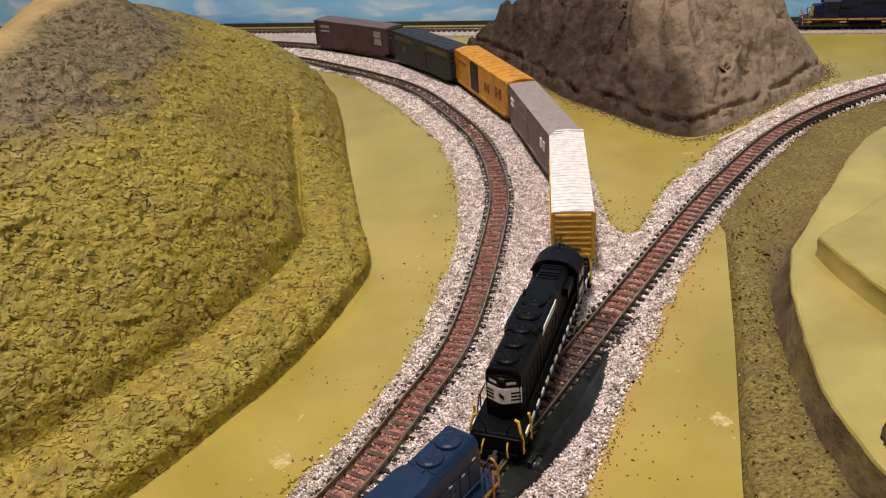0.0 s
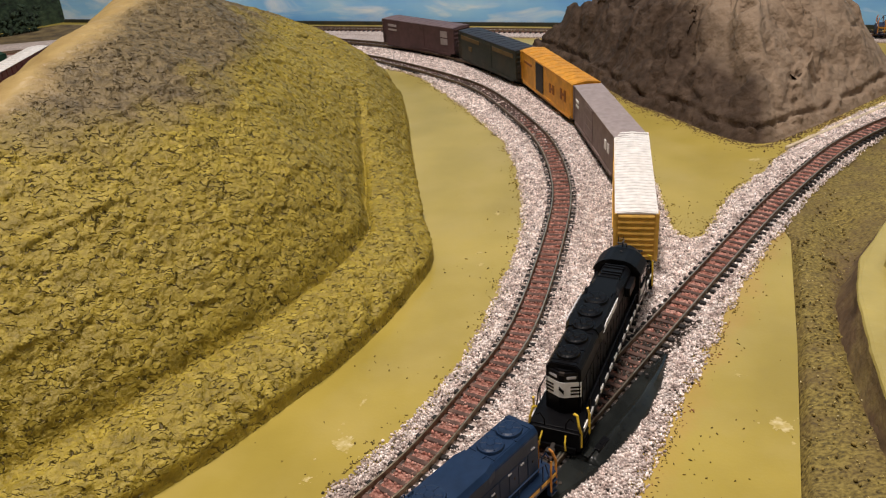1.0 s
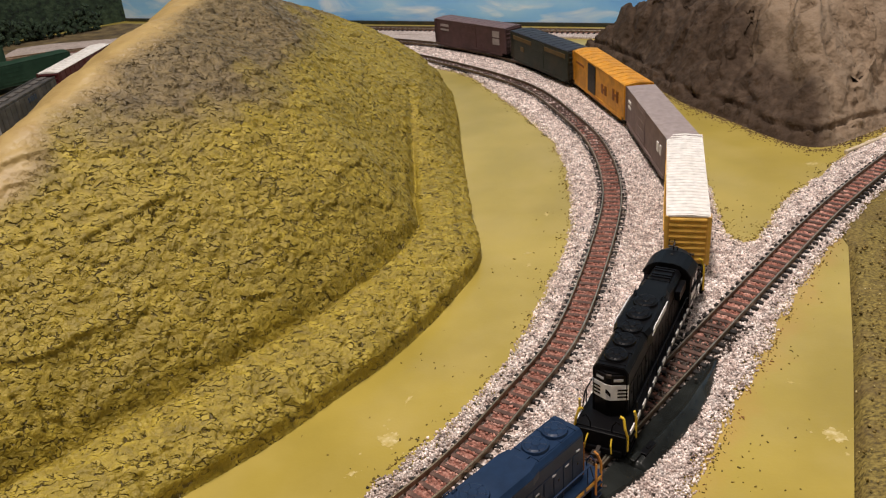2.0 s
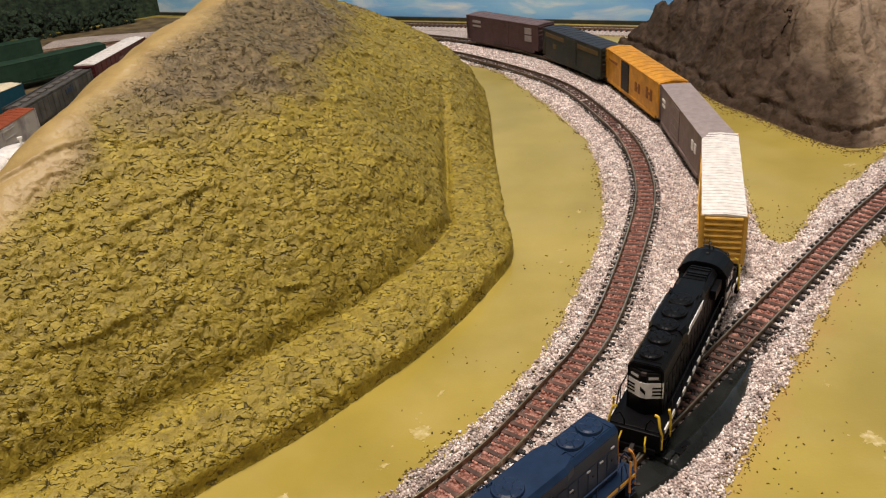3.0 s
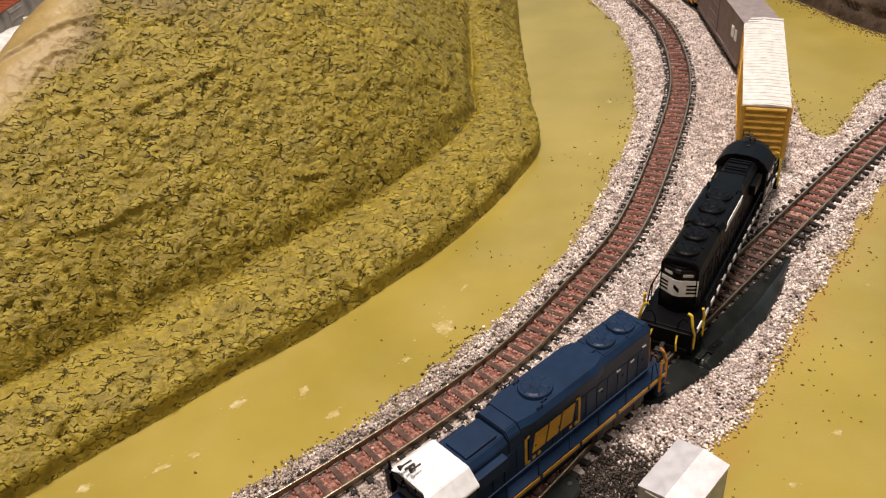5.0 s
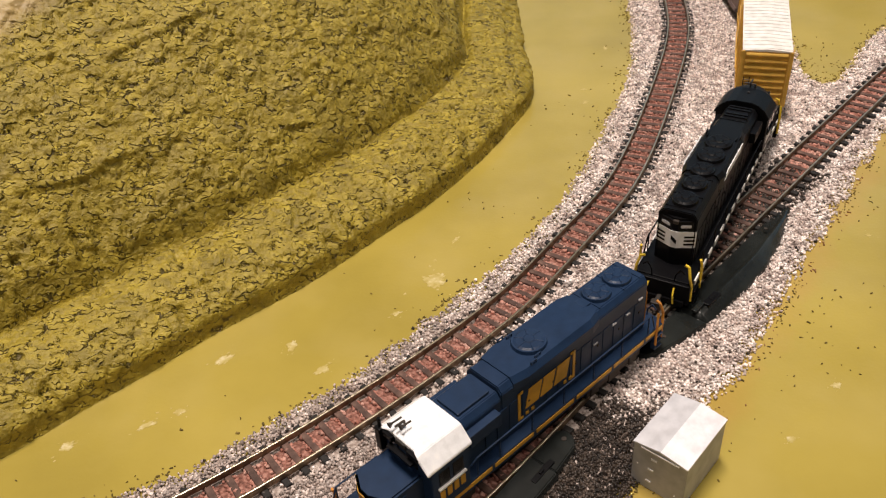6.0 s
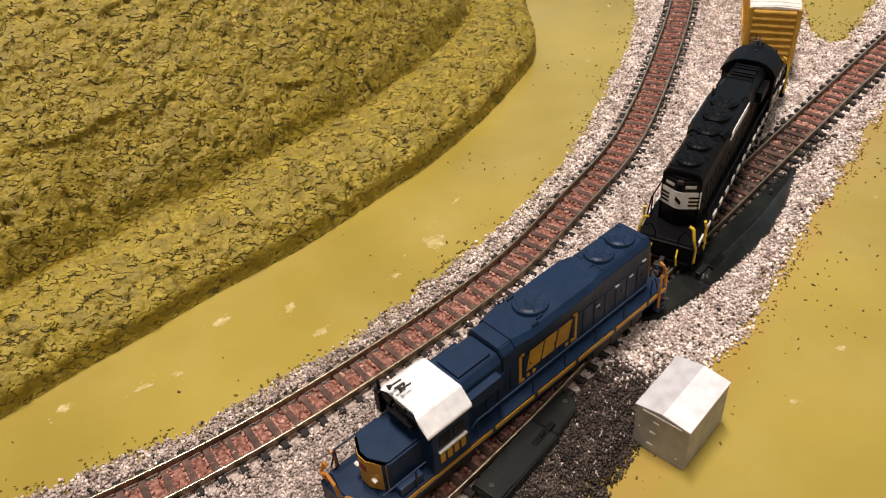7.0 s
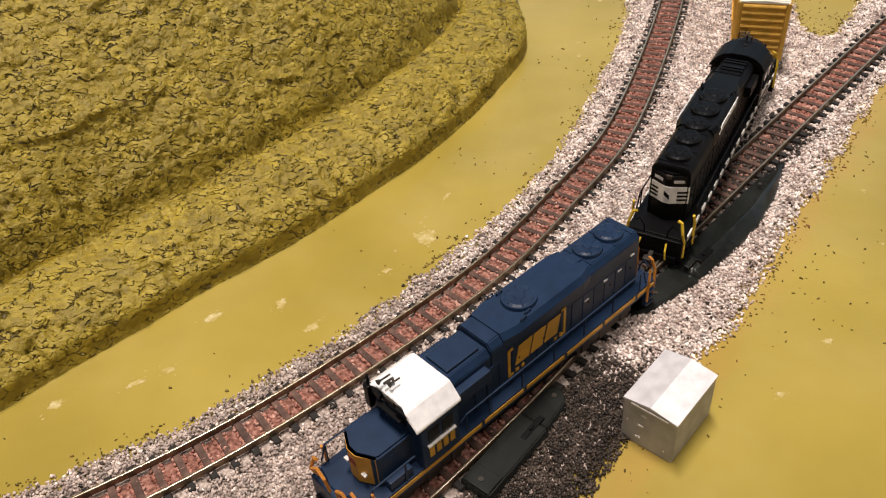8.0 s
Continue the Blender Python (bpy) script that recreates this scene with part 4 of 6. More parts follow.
def track(name, line, label, start=0.0, end=1e9, ties=True):
    root = thing(name, 0, 0, label=label, category="track", kind="structure")
    for side in (-1, 1):
        o = side * (GAUGE / 2 + 0.6)
        rail = sweep("rail", line, [(o - 1.0, TIE_TOP), (o + 1.0, TIE_TOP), (o + 0.45, TIE_TOP + 0.8), (o + 0.6, RAIL_TOP_Z - 0.9), (o + 0.65, RAIL_TOP_Z),
                                    (o - 0.65, RAIL_TOP_Z), (o - 0.6, RAIL_TOP_Z - 0.9), (o - 0.45, TIE_TOP + 0.8)], RAIL, root, "brown weathered metal rail")
        sweep("rail_head", line, [(o - 0.5, RAIL_TOP_Z + 0.02), (o + 0.5, RAIL_TOP_Z + 0.02), (o + 0.45, RAIL_TOP_Z + 0.12), (o - 0.45, RAIL_TOP_Z + 0.12)], RAIL_TOP, rail, "bright worn rail head")
    if ties:
        sweep("ballast_strip", line, [(-7.4, 1.6), (7.4, 1.6), (7.4, 2.7), (-7.4, 2.7)], RUST_BED, root, "rust-red crushed stone between the rails")
        s = np.r_[0, np.cumsum(np.hypot(*np.diff(line, axis=0).T))]
        for w in np.arange(max(5.0, start), min(s[-1], end), PITCH):
            x, y = np.interp(w, s, line[:, 0]), np.interp(w, s, line[:, 1])
            x2, y2 = np.interp(w + 3, s, line[:, 0]), np.interp(w + 3, s, line[:, 1])
            ob = new("tie", TIE_MESH)
            ob.parent = root
            ob.matrix_basis = pose(x * K, y * K, 0, 0, 0, math.degrees(math.atan2(y2 - y, x2 - x)))
    return root


# ---------------------------------------------------------------- ballast
def stones(name, pts, z, size, material, label, rng, stretch=1.0):
    """Loose crushed stones, each a lopsided block, at the given places."""
    n = len(pts)
    cube = np.array([(x, y, q) for q in (-1, 1) for x, y in ((-1, -1), (1, -1), (1, 1), (-1, 1))], float)
    quads = np.array([(3, 2, 1, 0), (4, 5, 6, 7), (0, 1, 5, 4), (1, 2, 6, 5), (2, 3, 7, 6), (3, 0, 4, 7)])
    shape = cube[None] * rng.uniform(0.55, 1.15, (n, 8, 3)) * rng.uniform(0.7, 1.2, (n, 1, 3))
    shape[:, :, 0] *= stretch
    q = rng.normal(size=(n, 4))
    if stretch > 1:
        q[:, 1:3] *= 0.15
    q /= np.linalg.norm(q, axis=1)[:, None]
    w, x, y, c = q.T
    rot = np.stack([1 - 2 * (y * y + c * c), 2 * (x * y - c * w), 2 * (x * c + y * w), 2 * (x * y + c * w), 1 - 2 * (x * x + c * c), 2 * (y * c - x * w),
                    2 * (x * c - y * w), 2 * (y * c + x * w), 1 - 2 * (x * x + y * y)], 1).reshape(n, 3, 3)
    verts = np.einsum("nij,nvj->nvi", rot, shape) * (np.asarray(size)[:, None, None] * 0.5) + np.c_[pts, z][:, None]
    faces = (np.arange(n)[:, None, None] * 8 + quads[None]).reshape(-1, 4)
    ob = arrays(name, verts.reshape(-1, 3), faces, material)
    return tagged(ob, label, "ballast", kind="stuff")


def scatter(poly, spacing, rng):
    lo, hi = poly.min(0), poly.max(0)
    gx, gy = np.meshgrid(np.arange(lo[0], hi[0], spacing), np.arange(lo[1], hi[1], spacing))
    pts = np.c_[gx.ravel(), gy.ravel()] + rng.uniform(-0.5, 0.5, (gx.size, 2)) * spacing
    return pts


rng = np.random.default_rng(4)
EDGE = smooth_line(list(BALLAST_EDGE) + [tuple(BALLAST_EDGE[0])], 14, 1)
visible = np.array([(-420, 60), (-160, 120), (20, 170), (130, 270), (420, 560), (1050, 880), (1050, 1020), (600, 960), (330, 900), (330, 1150), (120, 1520), (-100, 1520), (-60, 1360), (60, 1200), (80, 700), (-60, 420), (-420, 260)], float)
pts = scatter(EDGE, 1.3, rng)
pts = pts[inside(visible, pts)]
pts = pts[inside(EDGE, pts)]
d = edge_distance(EDGE, pts)
ragged = fractal(np.c_[pts, 0 * d], 22, 3)
keep = d > 2.5 + 4.0 * ragged + rng.uniform(-2.5, 3, len(pts))
pts, d = pts[keep], d[keep]
z = 2.5 * np.clip(d / 12, 0.12, 1) + rng.uniform(-0.5, 0.8, len(pts))
size = rng.uniform(0.85, 1.65, len(pts))
rust = np.zeros(len(pts), bool)
drop = np.zeros(len(pts), bool)
for line in (LINE_INNER, LINE_OUTER, LINE_BRANCH):
    off, way = along(line, pts)
    between = np.abs(off) < GAUGE / 2 - 0.6
    rust |= between
    drop |= np.abs(np.abs(off) - GAUGE / 2 - 0.6) < 1.5
    tie_gap = np.abs((way - 5.0 + PITCH / 2) % PITCH - PITCH / 2)
    drop |= (np.abs(off) < 15) & (tie_gap < 2.2) & (rng.uniform(0, 1, len(pts)) < 0.96)
    size = np.where(between, rng.uniform(1.3, 2.1, len(pts)), size)
    if line is LINE_INNER:
        z = z + np.where((np.abs(off) > 9) & (np.abs(off) < 18), 0.8, 0.0)
    z = np.where(between & (tie_gap > 1.9), 3.0 + rng.uniform(-0.5, 0.6, len(pts)), z)
pts, z, size, rust = pts[~drop], z[~drop], size[~drop], rust[~drop]
stain_off = np.hypot((pts[:, 0] - 38) / 1.0, (pts[:, 1] - 242) / 1.15)
stain_noise = perlin(pts[:, 0] / 14, pts[:, 1] / 14, np.full(len(pts), 3.3))
dark = (stain_off + 22 * stain_noise + rng.uniform(-10, 10, len(pts)) < 53) & ~rust & (pts[:, 0] > -40)
clean = rust & (pts[:, 1] > 800 + 250 * rng.uniform(0, 1, len(pts))) & (pts[:, 0] < 320)
rust &= ~clean
points_off, points_way = along(LINE_BRANCH, pts)
turnout = (np.abs(points_off + 2) < 17 + 6 * stain_noise) & (points_way < 205 + 40 * stain_noise) & (rng.uniform(0, 1, len(pts)) < np.clip(1.25 - points_way / 330, 0, 0.85))
grey = ~rust & ~dark & (rng.uniform(0, 1, len(pts)) < np.clip(0.12 + (60 - pts[:, 0]) / 200 + (400 - pts[:, 1]) / 400, 0.12, 0.9)) 
dark &= ~turnout
dark |= ~rust & ~turnout & (rng.uniform(0, 1, len(pts)) < np.where(clean, 0.6, 0.03))
grey &= ~dark & ~turnout
pale = ~rust & ~dark & ~grey & ~turnout
stones("ballast_stones", pts[pale], z[pale], size[pale], BALLAST, "loose pale pinkish crushed stone ballast along tracks", rng)
stones("ballast_stones", pts[grey], z[grey], size[grey], BALLAST_GREY, "loose brownish grey crushed stone ballast along tracks", rng)
stones("ballast_stones", pts[rust & ~turnout], z[rust & ~turnout], size[rust & ~turnout], BALLAST_RUST, "rust-red stained crushed stone between the rails", rng)
stones("ballast_stones", pts[dark | turnout], z[dark | turnout], size[dark | turnout], BALLAST_DARK, "oil-dark stained crushed stone beside the turnout", rng)


soil = np.random.default_rng(9)
fine = np.c_[soil.uniform(-30, 110, 14000), soil.uniform(170, 320, 14000)]
lump_ = perlin(fine[:, 0] / 14, fine[:, 1] / 14, np.full(len(fine), 3.3))
fine = fine[(np.hypot(fine[:, 0] - 38, (fine[:, 1] - 242) / 1.15) + 22 * lump_ + soil.uniform(-10, 10, len(fine)) < 52) & inside(EDGE, fine)]
deep = edge_distance(EDGE, fine)
for line in (LINE_INNER, LINE_OUTER, LINE_BRANCH):
    clear = np.abs(along(line, fine)[0]) > 15
    fine, deep = fine[clear], deep[clear]
stones("ballast_stones", fine, 2.5 * np.clip(deep / 12, 0.12, 1) + soil.uniform(0.2, 1.2, len(fine)), soil.uniform(0.7, 1.5, len(fine)), BALLAST_DARK, "fine oil-black grit over the ballast beside the turnout", soil)


def bed_height(p, shape):
    dd = edge_distance(EDGE, p) * np.where(inside(EDGE, p), 1, -1)
    return 2.2 * np.clip(dd / 12, -0.05, 1), dd > 15, np.zeros(len(p))


yard = prism(bmesh.new(), [(-1650, 600), (-505, 600), (-500, 1560), (-850, 1590), (-850, 1840), (-560, 1870), (-300, 1830), (-690, 2060), (-1650, 1440)], 0.02, 0.5)
bmesh.ops.triangulate(yard, faces=yard.faces)
tagged(part("yard_ground", yard, YARD_DIRT), "dark brown dirt between the yard tracks", "ground", kind="structure")
height_field("ballast_bed", -850, 1050, -200, 1860, 8.0, bed_height, BED, "bed of crushed stone under the tracks", "ballast")
bpy.data.objects["ballast_bed"]["kind"] = "structure"
back_bed = prism(bmesh.new(), [tuple(WALL_A + WALL_DIR * s + WALL_IN * o) for s, o in ((350, 30), (2600, 30), (2600, 105), (350, 105))], -1, 2.6)
tagged(part("ballast_bed", back_bed, BED), "bed of crushed stone under the back track", "ballast", kind="structure")


# ---------------------------------------------------------------- rolling stock
def coupler(root, x, turn=1):
    bm = boxes((x, x + 7 * turn, -1.1, 1.1, 11, 13.5) if turn > 0 else (x - 7, x, -1.1, 1.1, 11, 13.5))
    box(bm, x + (5 if turn > 0 else -9), x + (9 if turn > 0 else -5), -2.6, 2.6, 10.6, 14, 0.6)
    part("coupler", bm, IRON, root, "black plastic knuckle coupler")


def wheel_truck(root, x, wheelbase=20, axles=2):
    """A truck: sprung side frames as one part, wheelsets as its pieces."""
    bm = bmesh.new()
    for side in (-1, 1):
        y = side * 12.2
        extrude_x(bm, [(y - 1.1, 9), (y + 1.1, 9), (y + 1.1, 13.5), (y - 1.1, 13.5)], x - wheelbase * 0.72, x + wheelbase * 0.72, 0.5)
        for n in range(axles):
            ax = x + wheelbase * (n / (axles - 1) - 0.5) * 1.0
            box(bm, ax - 3, ax + 3, y - 1.7, y + 1.7, 8.5, 14.5, 0.6)
        box(bm, x - 4, x + 4, y - 1.5, y + 1.5, 7.8, 15, 0.6)
    box(bm, x - 3, x + 3, -12, 12, 11, 15)
    frame_part = part("truck", bm, IRON, root, "dark plastic truck side frames")
    for n in range(axles):
        ax = x + wheelbase * (n / (axles - 1) - 0.5)
        bm = bmesh.new()
        for side in (-1, 1):
            rod(bm, (ax, side * 8.0, RAIL_TOP_Z + 5.1), (ax, side * 10.4, RAIL_TOP_Z + 5.1), 5.0, 18)
            rod(bm, (ax, side * 7.4, RAIL_TOP_Z + 5.1), (ax, side * 8.1, RAIL_TOP_Z + 5.1), 5.8, 18)
        rod(bm, (ax, -8, RAIL_TOP_Z + 5.1), (ax, 8, RAIL_TOP_Z + 5.1), 1.2, 8)
        part("wheelset", bm, WHEEL, frame_part, "blackened metal wheelset")


def ladder(root, x, y, z0, z1, material, across="x"):
    bm = bmesh.new()
    w = 4.2
    for s in (-w / 2, w / 2):
        rod(bm, (x + s, y, z0) if across == "x" else (x, y + s, z0), (x + s, y, z1) if across == "x" else (x, y + s, z1), 0.35, 5)
    for z in np.arange(z0 + 2, z1, 4.2):
        rod(bm, (x - w / 2, y, z) if across == "x" else (x, y - w / 2, z), (x + w / 2, y, z) if across == "x" else (x, y + w / 2, z), 0.35, 5)
    part("ladder", bm, material, root)


def boxcar(x, y, turn, length, paint, roof_paint, label, width=34.0, top=58.0, ribs=12, roof_ribs=14, door=(-0.02, 0.16), door_paint=None, marks=(), mark_paint=None,
           end_ribs=6, peak=2.2, posts=True, trim_paint=None, category="boxcar"):
    """A model boxcar about its middle, its length along local x."""
    root = thing("boxcar", x, y, 0, turn, label, category, "boxcars of the trains")
    h, w, z0 = length / 2, width / 2, 15.0
    eave = top - peak
    part("body", extrude_x(bmesh.new(), [(-w, z0), (w, z0), (w, eave), (-w, eave)], -h, h, 0.45), paint, root)
    bm = extrude_x(bmesh.new(), [(-w - 0.4, eave - 0.6), (w + 0.4, eave - 0.6), (w + 0.4, eave + 0.3), (0, top), (-w - 0.4, eave + 0.3)], -h - 0.4, h + 0.4)
    roof = part("roof", bm, roof_paint, root)
    for n in range(roof_ribs):
        rx = -h + length * (n + 0.5) / roof_ribs
        part("roof_rib", extrude_x(bmesh.new(), [(-w, eave + 0.2), (w, eave + 0.2), (w - 0.6, eave + 0.8), (0, top + 0.45), (-w + 0.6, eave + 0.8)], rx - length / roof_ribs * 0.28, rx + length / roof_ribs * 0.28, 0.25), roof_paint, roof)
    d0, d1 = door[0] * length, door[1] * length
    for side in (-1, 1):
        yo = side * w
        bm = bmesh.new()
        box(bm, d0, d1, min(yo, yo + side * 0.9), max(yo, yo + side * 0.9), z0 + 1.5, eave - 2, 0.3)
        for k in range(4):
            zz = z0 + 6 + k * (eave - z0 - 12) / 3
            box(bm, d0 + 1, d1 - 1, min(yo, yo + side * 1.3), max(yo, yo + side * 1.3), zz - 0.5, zz + 0.5)
        leaf = part("door", bm, door_paint or paint, root)
        part("door_rail", boxes((d0 - (d1 - d0), d1 + 2, min(yo, yo + side * 1.4), max(yo, yo + side * 1.4), z0 + 0.3, z0 + 1.5)), trim_paint or paint, root)
        part("sill", boxes((-h + 8, h - 8, min(yo, yo + side * 0.6), max(yo, yo + side * 0.6), z0 - 3.5, z0 + 0.5)), trim_paint or paint, root)
        if posts:
            for n in range(ribs):
                px = -h + length * (n + 0.5) / ribs
                if d0 - 2 < px < d1 + 2:
                    continue
                part("side_post", boxes((px - 0.7, px + 0.7, min(yo, yo + side * 0.7), max(yo, yo + side * 0.7), z0 + 0.5, eave - 0.8)), paint, root)
        for m0, m1, q0, q1 in marks:
            part("lettering", boxes((m0 * length, m1 * length, min(yo, yo + side * 0.95), max(yo, yo + side * 0.95), q0, q1)), mark_paint or WHITE, root, "faded painted lettering bar")
        ladder(root, side * (h - 4), yo + side * 1.2, z0 + 1, eave, trim_paint or paint)
    for end in (-1, 1):
        xo = end * h
        for n in range(end_ribs):
            zz = z0 + 4 + (eave - z0 - 7) * n / (end_ribs - 1)
            bm = bmesh.new()
            bmesh.ops.create_cone(bm, cap_ends=True, segments=8, radius1=1.5, radius2=1.5, depth=width - 5, matrix=Matrix.Translation((xo, 0, zz)) @ Matrix.Rotation(radians(90), 4, "X"))
            part("end_rib", bm, paint, root)
        for s in (-1, 1):
            part("corner_post", boxes((min(xo, xo + end * 1.6), max(xo, xo + end * 1.6), s * w - 1.2, s * w + 1.2, z0, eave)), paint, root)
        ladder(root, xo + end * 2.0, -end * (w - 5), z0 + 1, z0 + 22, IRON, "y")
        part("brake_platform", boxes((min(xo, xo + end * 4), max(xo, xo + end * 4), -6, 6, z0 + 9, z0 + 9.8)), IRON, root)
        coupler(root, end * (h + 1), end)
        wheel_truck(root, end * (h - 27))
    part("underframe", boxes((-h + 3, h - 3, -6, 6, 10.5, 15), (-12, 4, -9, 9, 9.5, 14), (10, 22, 3, 10, 9.5, 14)), IRON, root)
    return root


boxcar(236, 661, 73.1, 197, CAR_YELLOW, ROOF_SILVER, "yellow ribbed boxcar with a white galvanised roof", 33, 58, roof_ribs=30, end_ribs=8, ribs=14, peak=1.4)
boxcar(266, 842, 86.9, 194, CAR_MAUVE, CAR_MAUVE_ROOF, "dusty mauve brown boxcar with a pale weathered roof", 33, 58, roof_ribs=0, ribs=10, posts=False, end_ribs=5,
       marks=((-0.345, -0.31, 33, 43), (-0.405, -0.375, 33, 43), (0.36, 0.43, 42, 45), (0.36, 0.43, 36, 39)), peak=0.9)
boxcar(260, 1049, 96.4, 202, CAR_ORANGE, CAR_ORANGE, "weathered orange yellow boxcar with a black door", 35, 59, roof_ribs=13, ribs=10, posts=False, door=(0.02, 0.17), door_paint=BLACK,
       marks=((0.26, 0.42, 43, 46), (-0.13, -0.10, 27, 39), (-0.19, -0.16, 27, 39), (-0.13, -0.19, 32, 34), (-0.33, -0.30, 29, 43), (-0.40, -0.37, 29, 43), (-0.38, -0.31, 35, 38)), mark_paint=plastic("faded_red_lettering", (0.26, 0.09, 0.02), 0.6), end_ribs=9, peak=2.6)
boxcar(211, 1236, 108.5, 182, CAR_GREEN, CAR_ROOF_BLUE, "dark weathered green boxcar with a blue black roof", 36, 58, roof_ribs=12, ribs=8, posts=False, door=(-0.1, 0.1),
       marks=((0.12, 0.46, 45, 51), (-0.46, -0.12, 45, 51), (0.26, 0.32, 30, 37)), mark_paint=plastic("faded_gold_lettering", (0.12, 0.075, 0.025), 0.6), peak=1.6)
boxcar(118, 1417, 127.5, 176, CAR_BROWN, CAR_BROWN_ROOF, "dark brown boxcar with faded white lettering", 36, 58, roof_ribs=12, ribs=8, posts=False, door=(-0.1, 0.1),
       marks=((0.3, 0.42, 45, 49), (0.3, 0.42, 38, 41), (-0.42, -0.33, 40, 50), (-0.42, -0.33, 28, 38)), mark_paint=plastic("faded_white_lettering", (0.30, 0.26, 0.25), 0.6), peak=1.6)


def fan(root, x, z, r, paint):
    bm = disc(bmesh.new(), x, 0, z - 0.5, z + 1.6, r, r - 0.5)
    housing = part("roof_fan", bm, paint, root)
    bm = bmesh.new()
    disc(bm, x, 0, z + 1.55, z + 2.1, r * 0.86, r * 0.7)
    disc(bm, x, 0, z + 2.1, z + 2.6, r * 0.34, r * 0.26, 12)
    for n in range(6):
        a = n * math.tau / 6
        rod(bm, (x, 0, z + 2.2), (x + r * 0.8 * math.cos(a), r * 0.8 * math.sin(a), z + 2.0), 0.28, 5)
    part("fan_grille", bm, paint, housing)


def handrail(root, pts, r, paint, stanchions=(), foot=22.0, stanchion_paint=None):
    rail = part("handrail", wire([Vector(p) for p in pts], r), paint, root)
    for x, y, z in stanchions:
        part("stanchion", rod(bmesh.new(), (x, y, foot), (x, y, z), r, 6), stanchion_paint or paint, rail)


def loco(x, y, turn, body, label, end_rail, side_rail, roof_paint=None, nose_paint=None, stripe=None, fans=(-13, -58, -74), dashes=0, flare=(-34, 12), top=56.0, round_cab=False, rear_plate=False):
    """A hooded four-axle road locomotive about its middle, cab towards local +x."""
    root = thing("locomotive", x, y, 0, turn, label, "locomotive")
    # frame, walkway and pilots
    part("frame", boxes((-93, 93, -16.0, 16.0, 17.5, 23), bevel=0.5), body, root)
    for end in (-1, 1):
        part("pilot", boxes((min(end * 93, end * 95.5), max(end * 93, end * 95.5), -15.5, 15.5, 10, 22.5), bevel=0.5), body, root)
        part("snow_plow", boxes((min(end * 95.5, end * 97), max(end * 95.5, end * 97), -13, 13, 9, 12.5)), BLACK, root)
        coupler(root, end * 96, end)
        for s in (-1, 1):
            bm = bmesh.new()
            for k in range(3):
                box(bm, min(end * 84, end * 92), max(end * 84, end * 92), s * 15.8 - 1.4, s * 15.8 + 1.4, 9.5 + 4 * k, 10.3 + 4 * k)
            box(bm, end * 84 - 0.4, end * 84 + 0.4, s * 15.8 - 1.4, s * 15.8 + 1.4, 9.5, 18)
            part("steps", bm, body, root)
    part("fuel_tank", extrude_x(bmesh.new(), [(-13, 17), (13, 17), (14, 12), (10, 8.5), (-10, 8.5), (-14, 12)], -24, 24, 0.6), BLACK, root)
    for tx in (-56, 56):
        wheel_truck(root, tx, 28)
    if stripe:
        for s in (-1, 1):
            if dashes:
                for n in range(dashes):
                    a = -90 + 180 * n / dashes
                    part("sill_stripe", boxes((a, a + 180 / dashes * 0.58, s * 15.95 - 0.4, s * 15.95 + 0.4, 20.4, 23.2)), stripe, root)
            else:
                for a, b in ((-92, -76), (-74, -52), (-50, -26), (-24, 0), (2, 26), (28, 92)):
                    part("sill_stripe", boxes((a, b, s * 15.95 - 0.4, s * 15.95 + 0.4, 19.8, 22.0)), stripe, root)
    # long hood with chamfered shoulders
    sec = lambda w, z: [(-w, 22), (w, 22), (w, z - 3.2), (w - 2.6, z), (-w + 2.6, z), (-w, z - 3.2)]
    part("long_hood", extrude_x(bmesh.new(), sec(10.6, top), -81, 15, 0.5), body, root)
    f0, f1 = flare
    bm = bmesh.new()
    fw = 12.3
    rows = [(f0 - 6, 10.7), (f0, fw), (f1 - 8, fw), (f1, 10.7)]
    rings = [[bm.verts.new((px, yy, zz)) for yy, zz in ((-w, 46 if not roof_paint else 48.5), (w, 46 if not roof_paint else 48.5), (w, top - 2.2), (w - 2.2, top + 0.7), (-w + 2.2, top + 0.7), (-w, top - 2.2))] for px, w in rows]
    for a, b in zip(rings, rings[1:]):
        for i in range(6):
            bm.faces.new((a[i], a[(i + 1) % 6], b[(i + 1) % 6], b[i]))
    bm.faces.new(rings[0][::-1]), bm.faces.new(rings[-1])
    part("brake_blister", bm, body, root)
    # lower hood behind the cab with intake boxes
    part("filter_hood", extrude_x(bmesh.new(), sec(10.4, top - 2.5), 15, 40, 0.4), body, root)
    part("filter_hatch", boxes((18, 37, -6.5, 6.5, top - 2.6, top - 1.0), bevel=0.5), body, root)
    for s in (-1, 1):
        part("intake", boxes((19, 38, s * 12 - 2.2, s * 12 + 2.2, 40, 47), bevel=0.5), body, root, "ribbed air intake box")
        for dx in np.arange(-78, 20, 7.5):
            part("hood_door", boxes((dx, dx + 6.3, s * 10.65 - 0.25, s * 10.65 + 0.25, 24, 43)), body, root)
        for dx in np.arange(-76, 10, 15):
            part("door_latch", boxes((dx, dx + 1.0, s * 11 - 0.3, s * 11 + 0.3, 36, 37.2)), IRON if not dashes else body, root)
    for fx in fans:
        inside_flare = f0 < fx < f1
        fan(root, fx, top + (0.7 if inside_flare else 0), 8.2 if inside_flare else 7.2, body)
    for gx in (20.5, 24, 30.5, 34) if round_cab else ():
        part("roof_grille", boxes((gx, gx + 1.6, -7, 7, top - 1.2, top - 0.2), bevel=0.3), body, root)
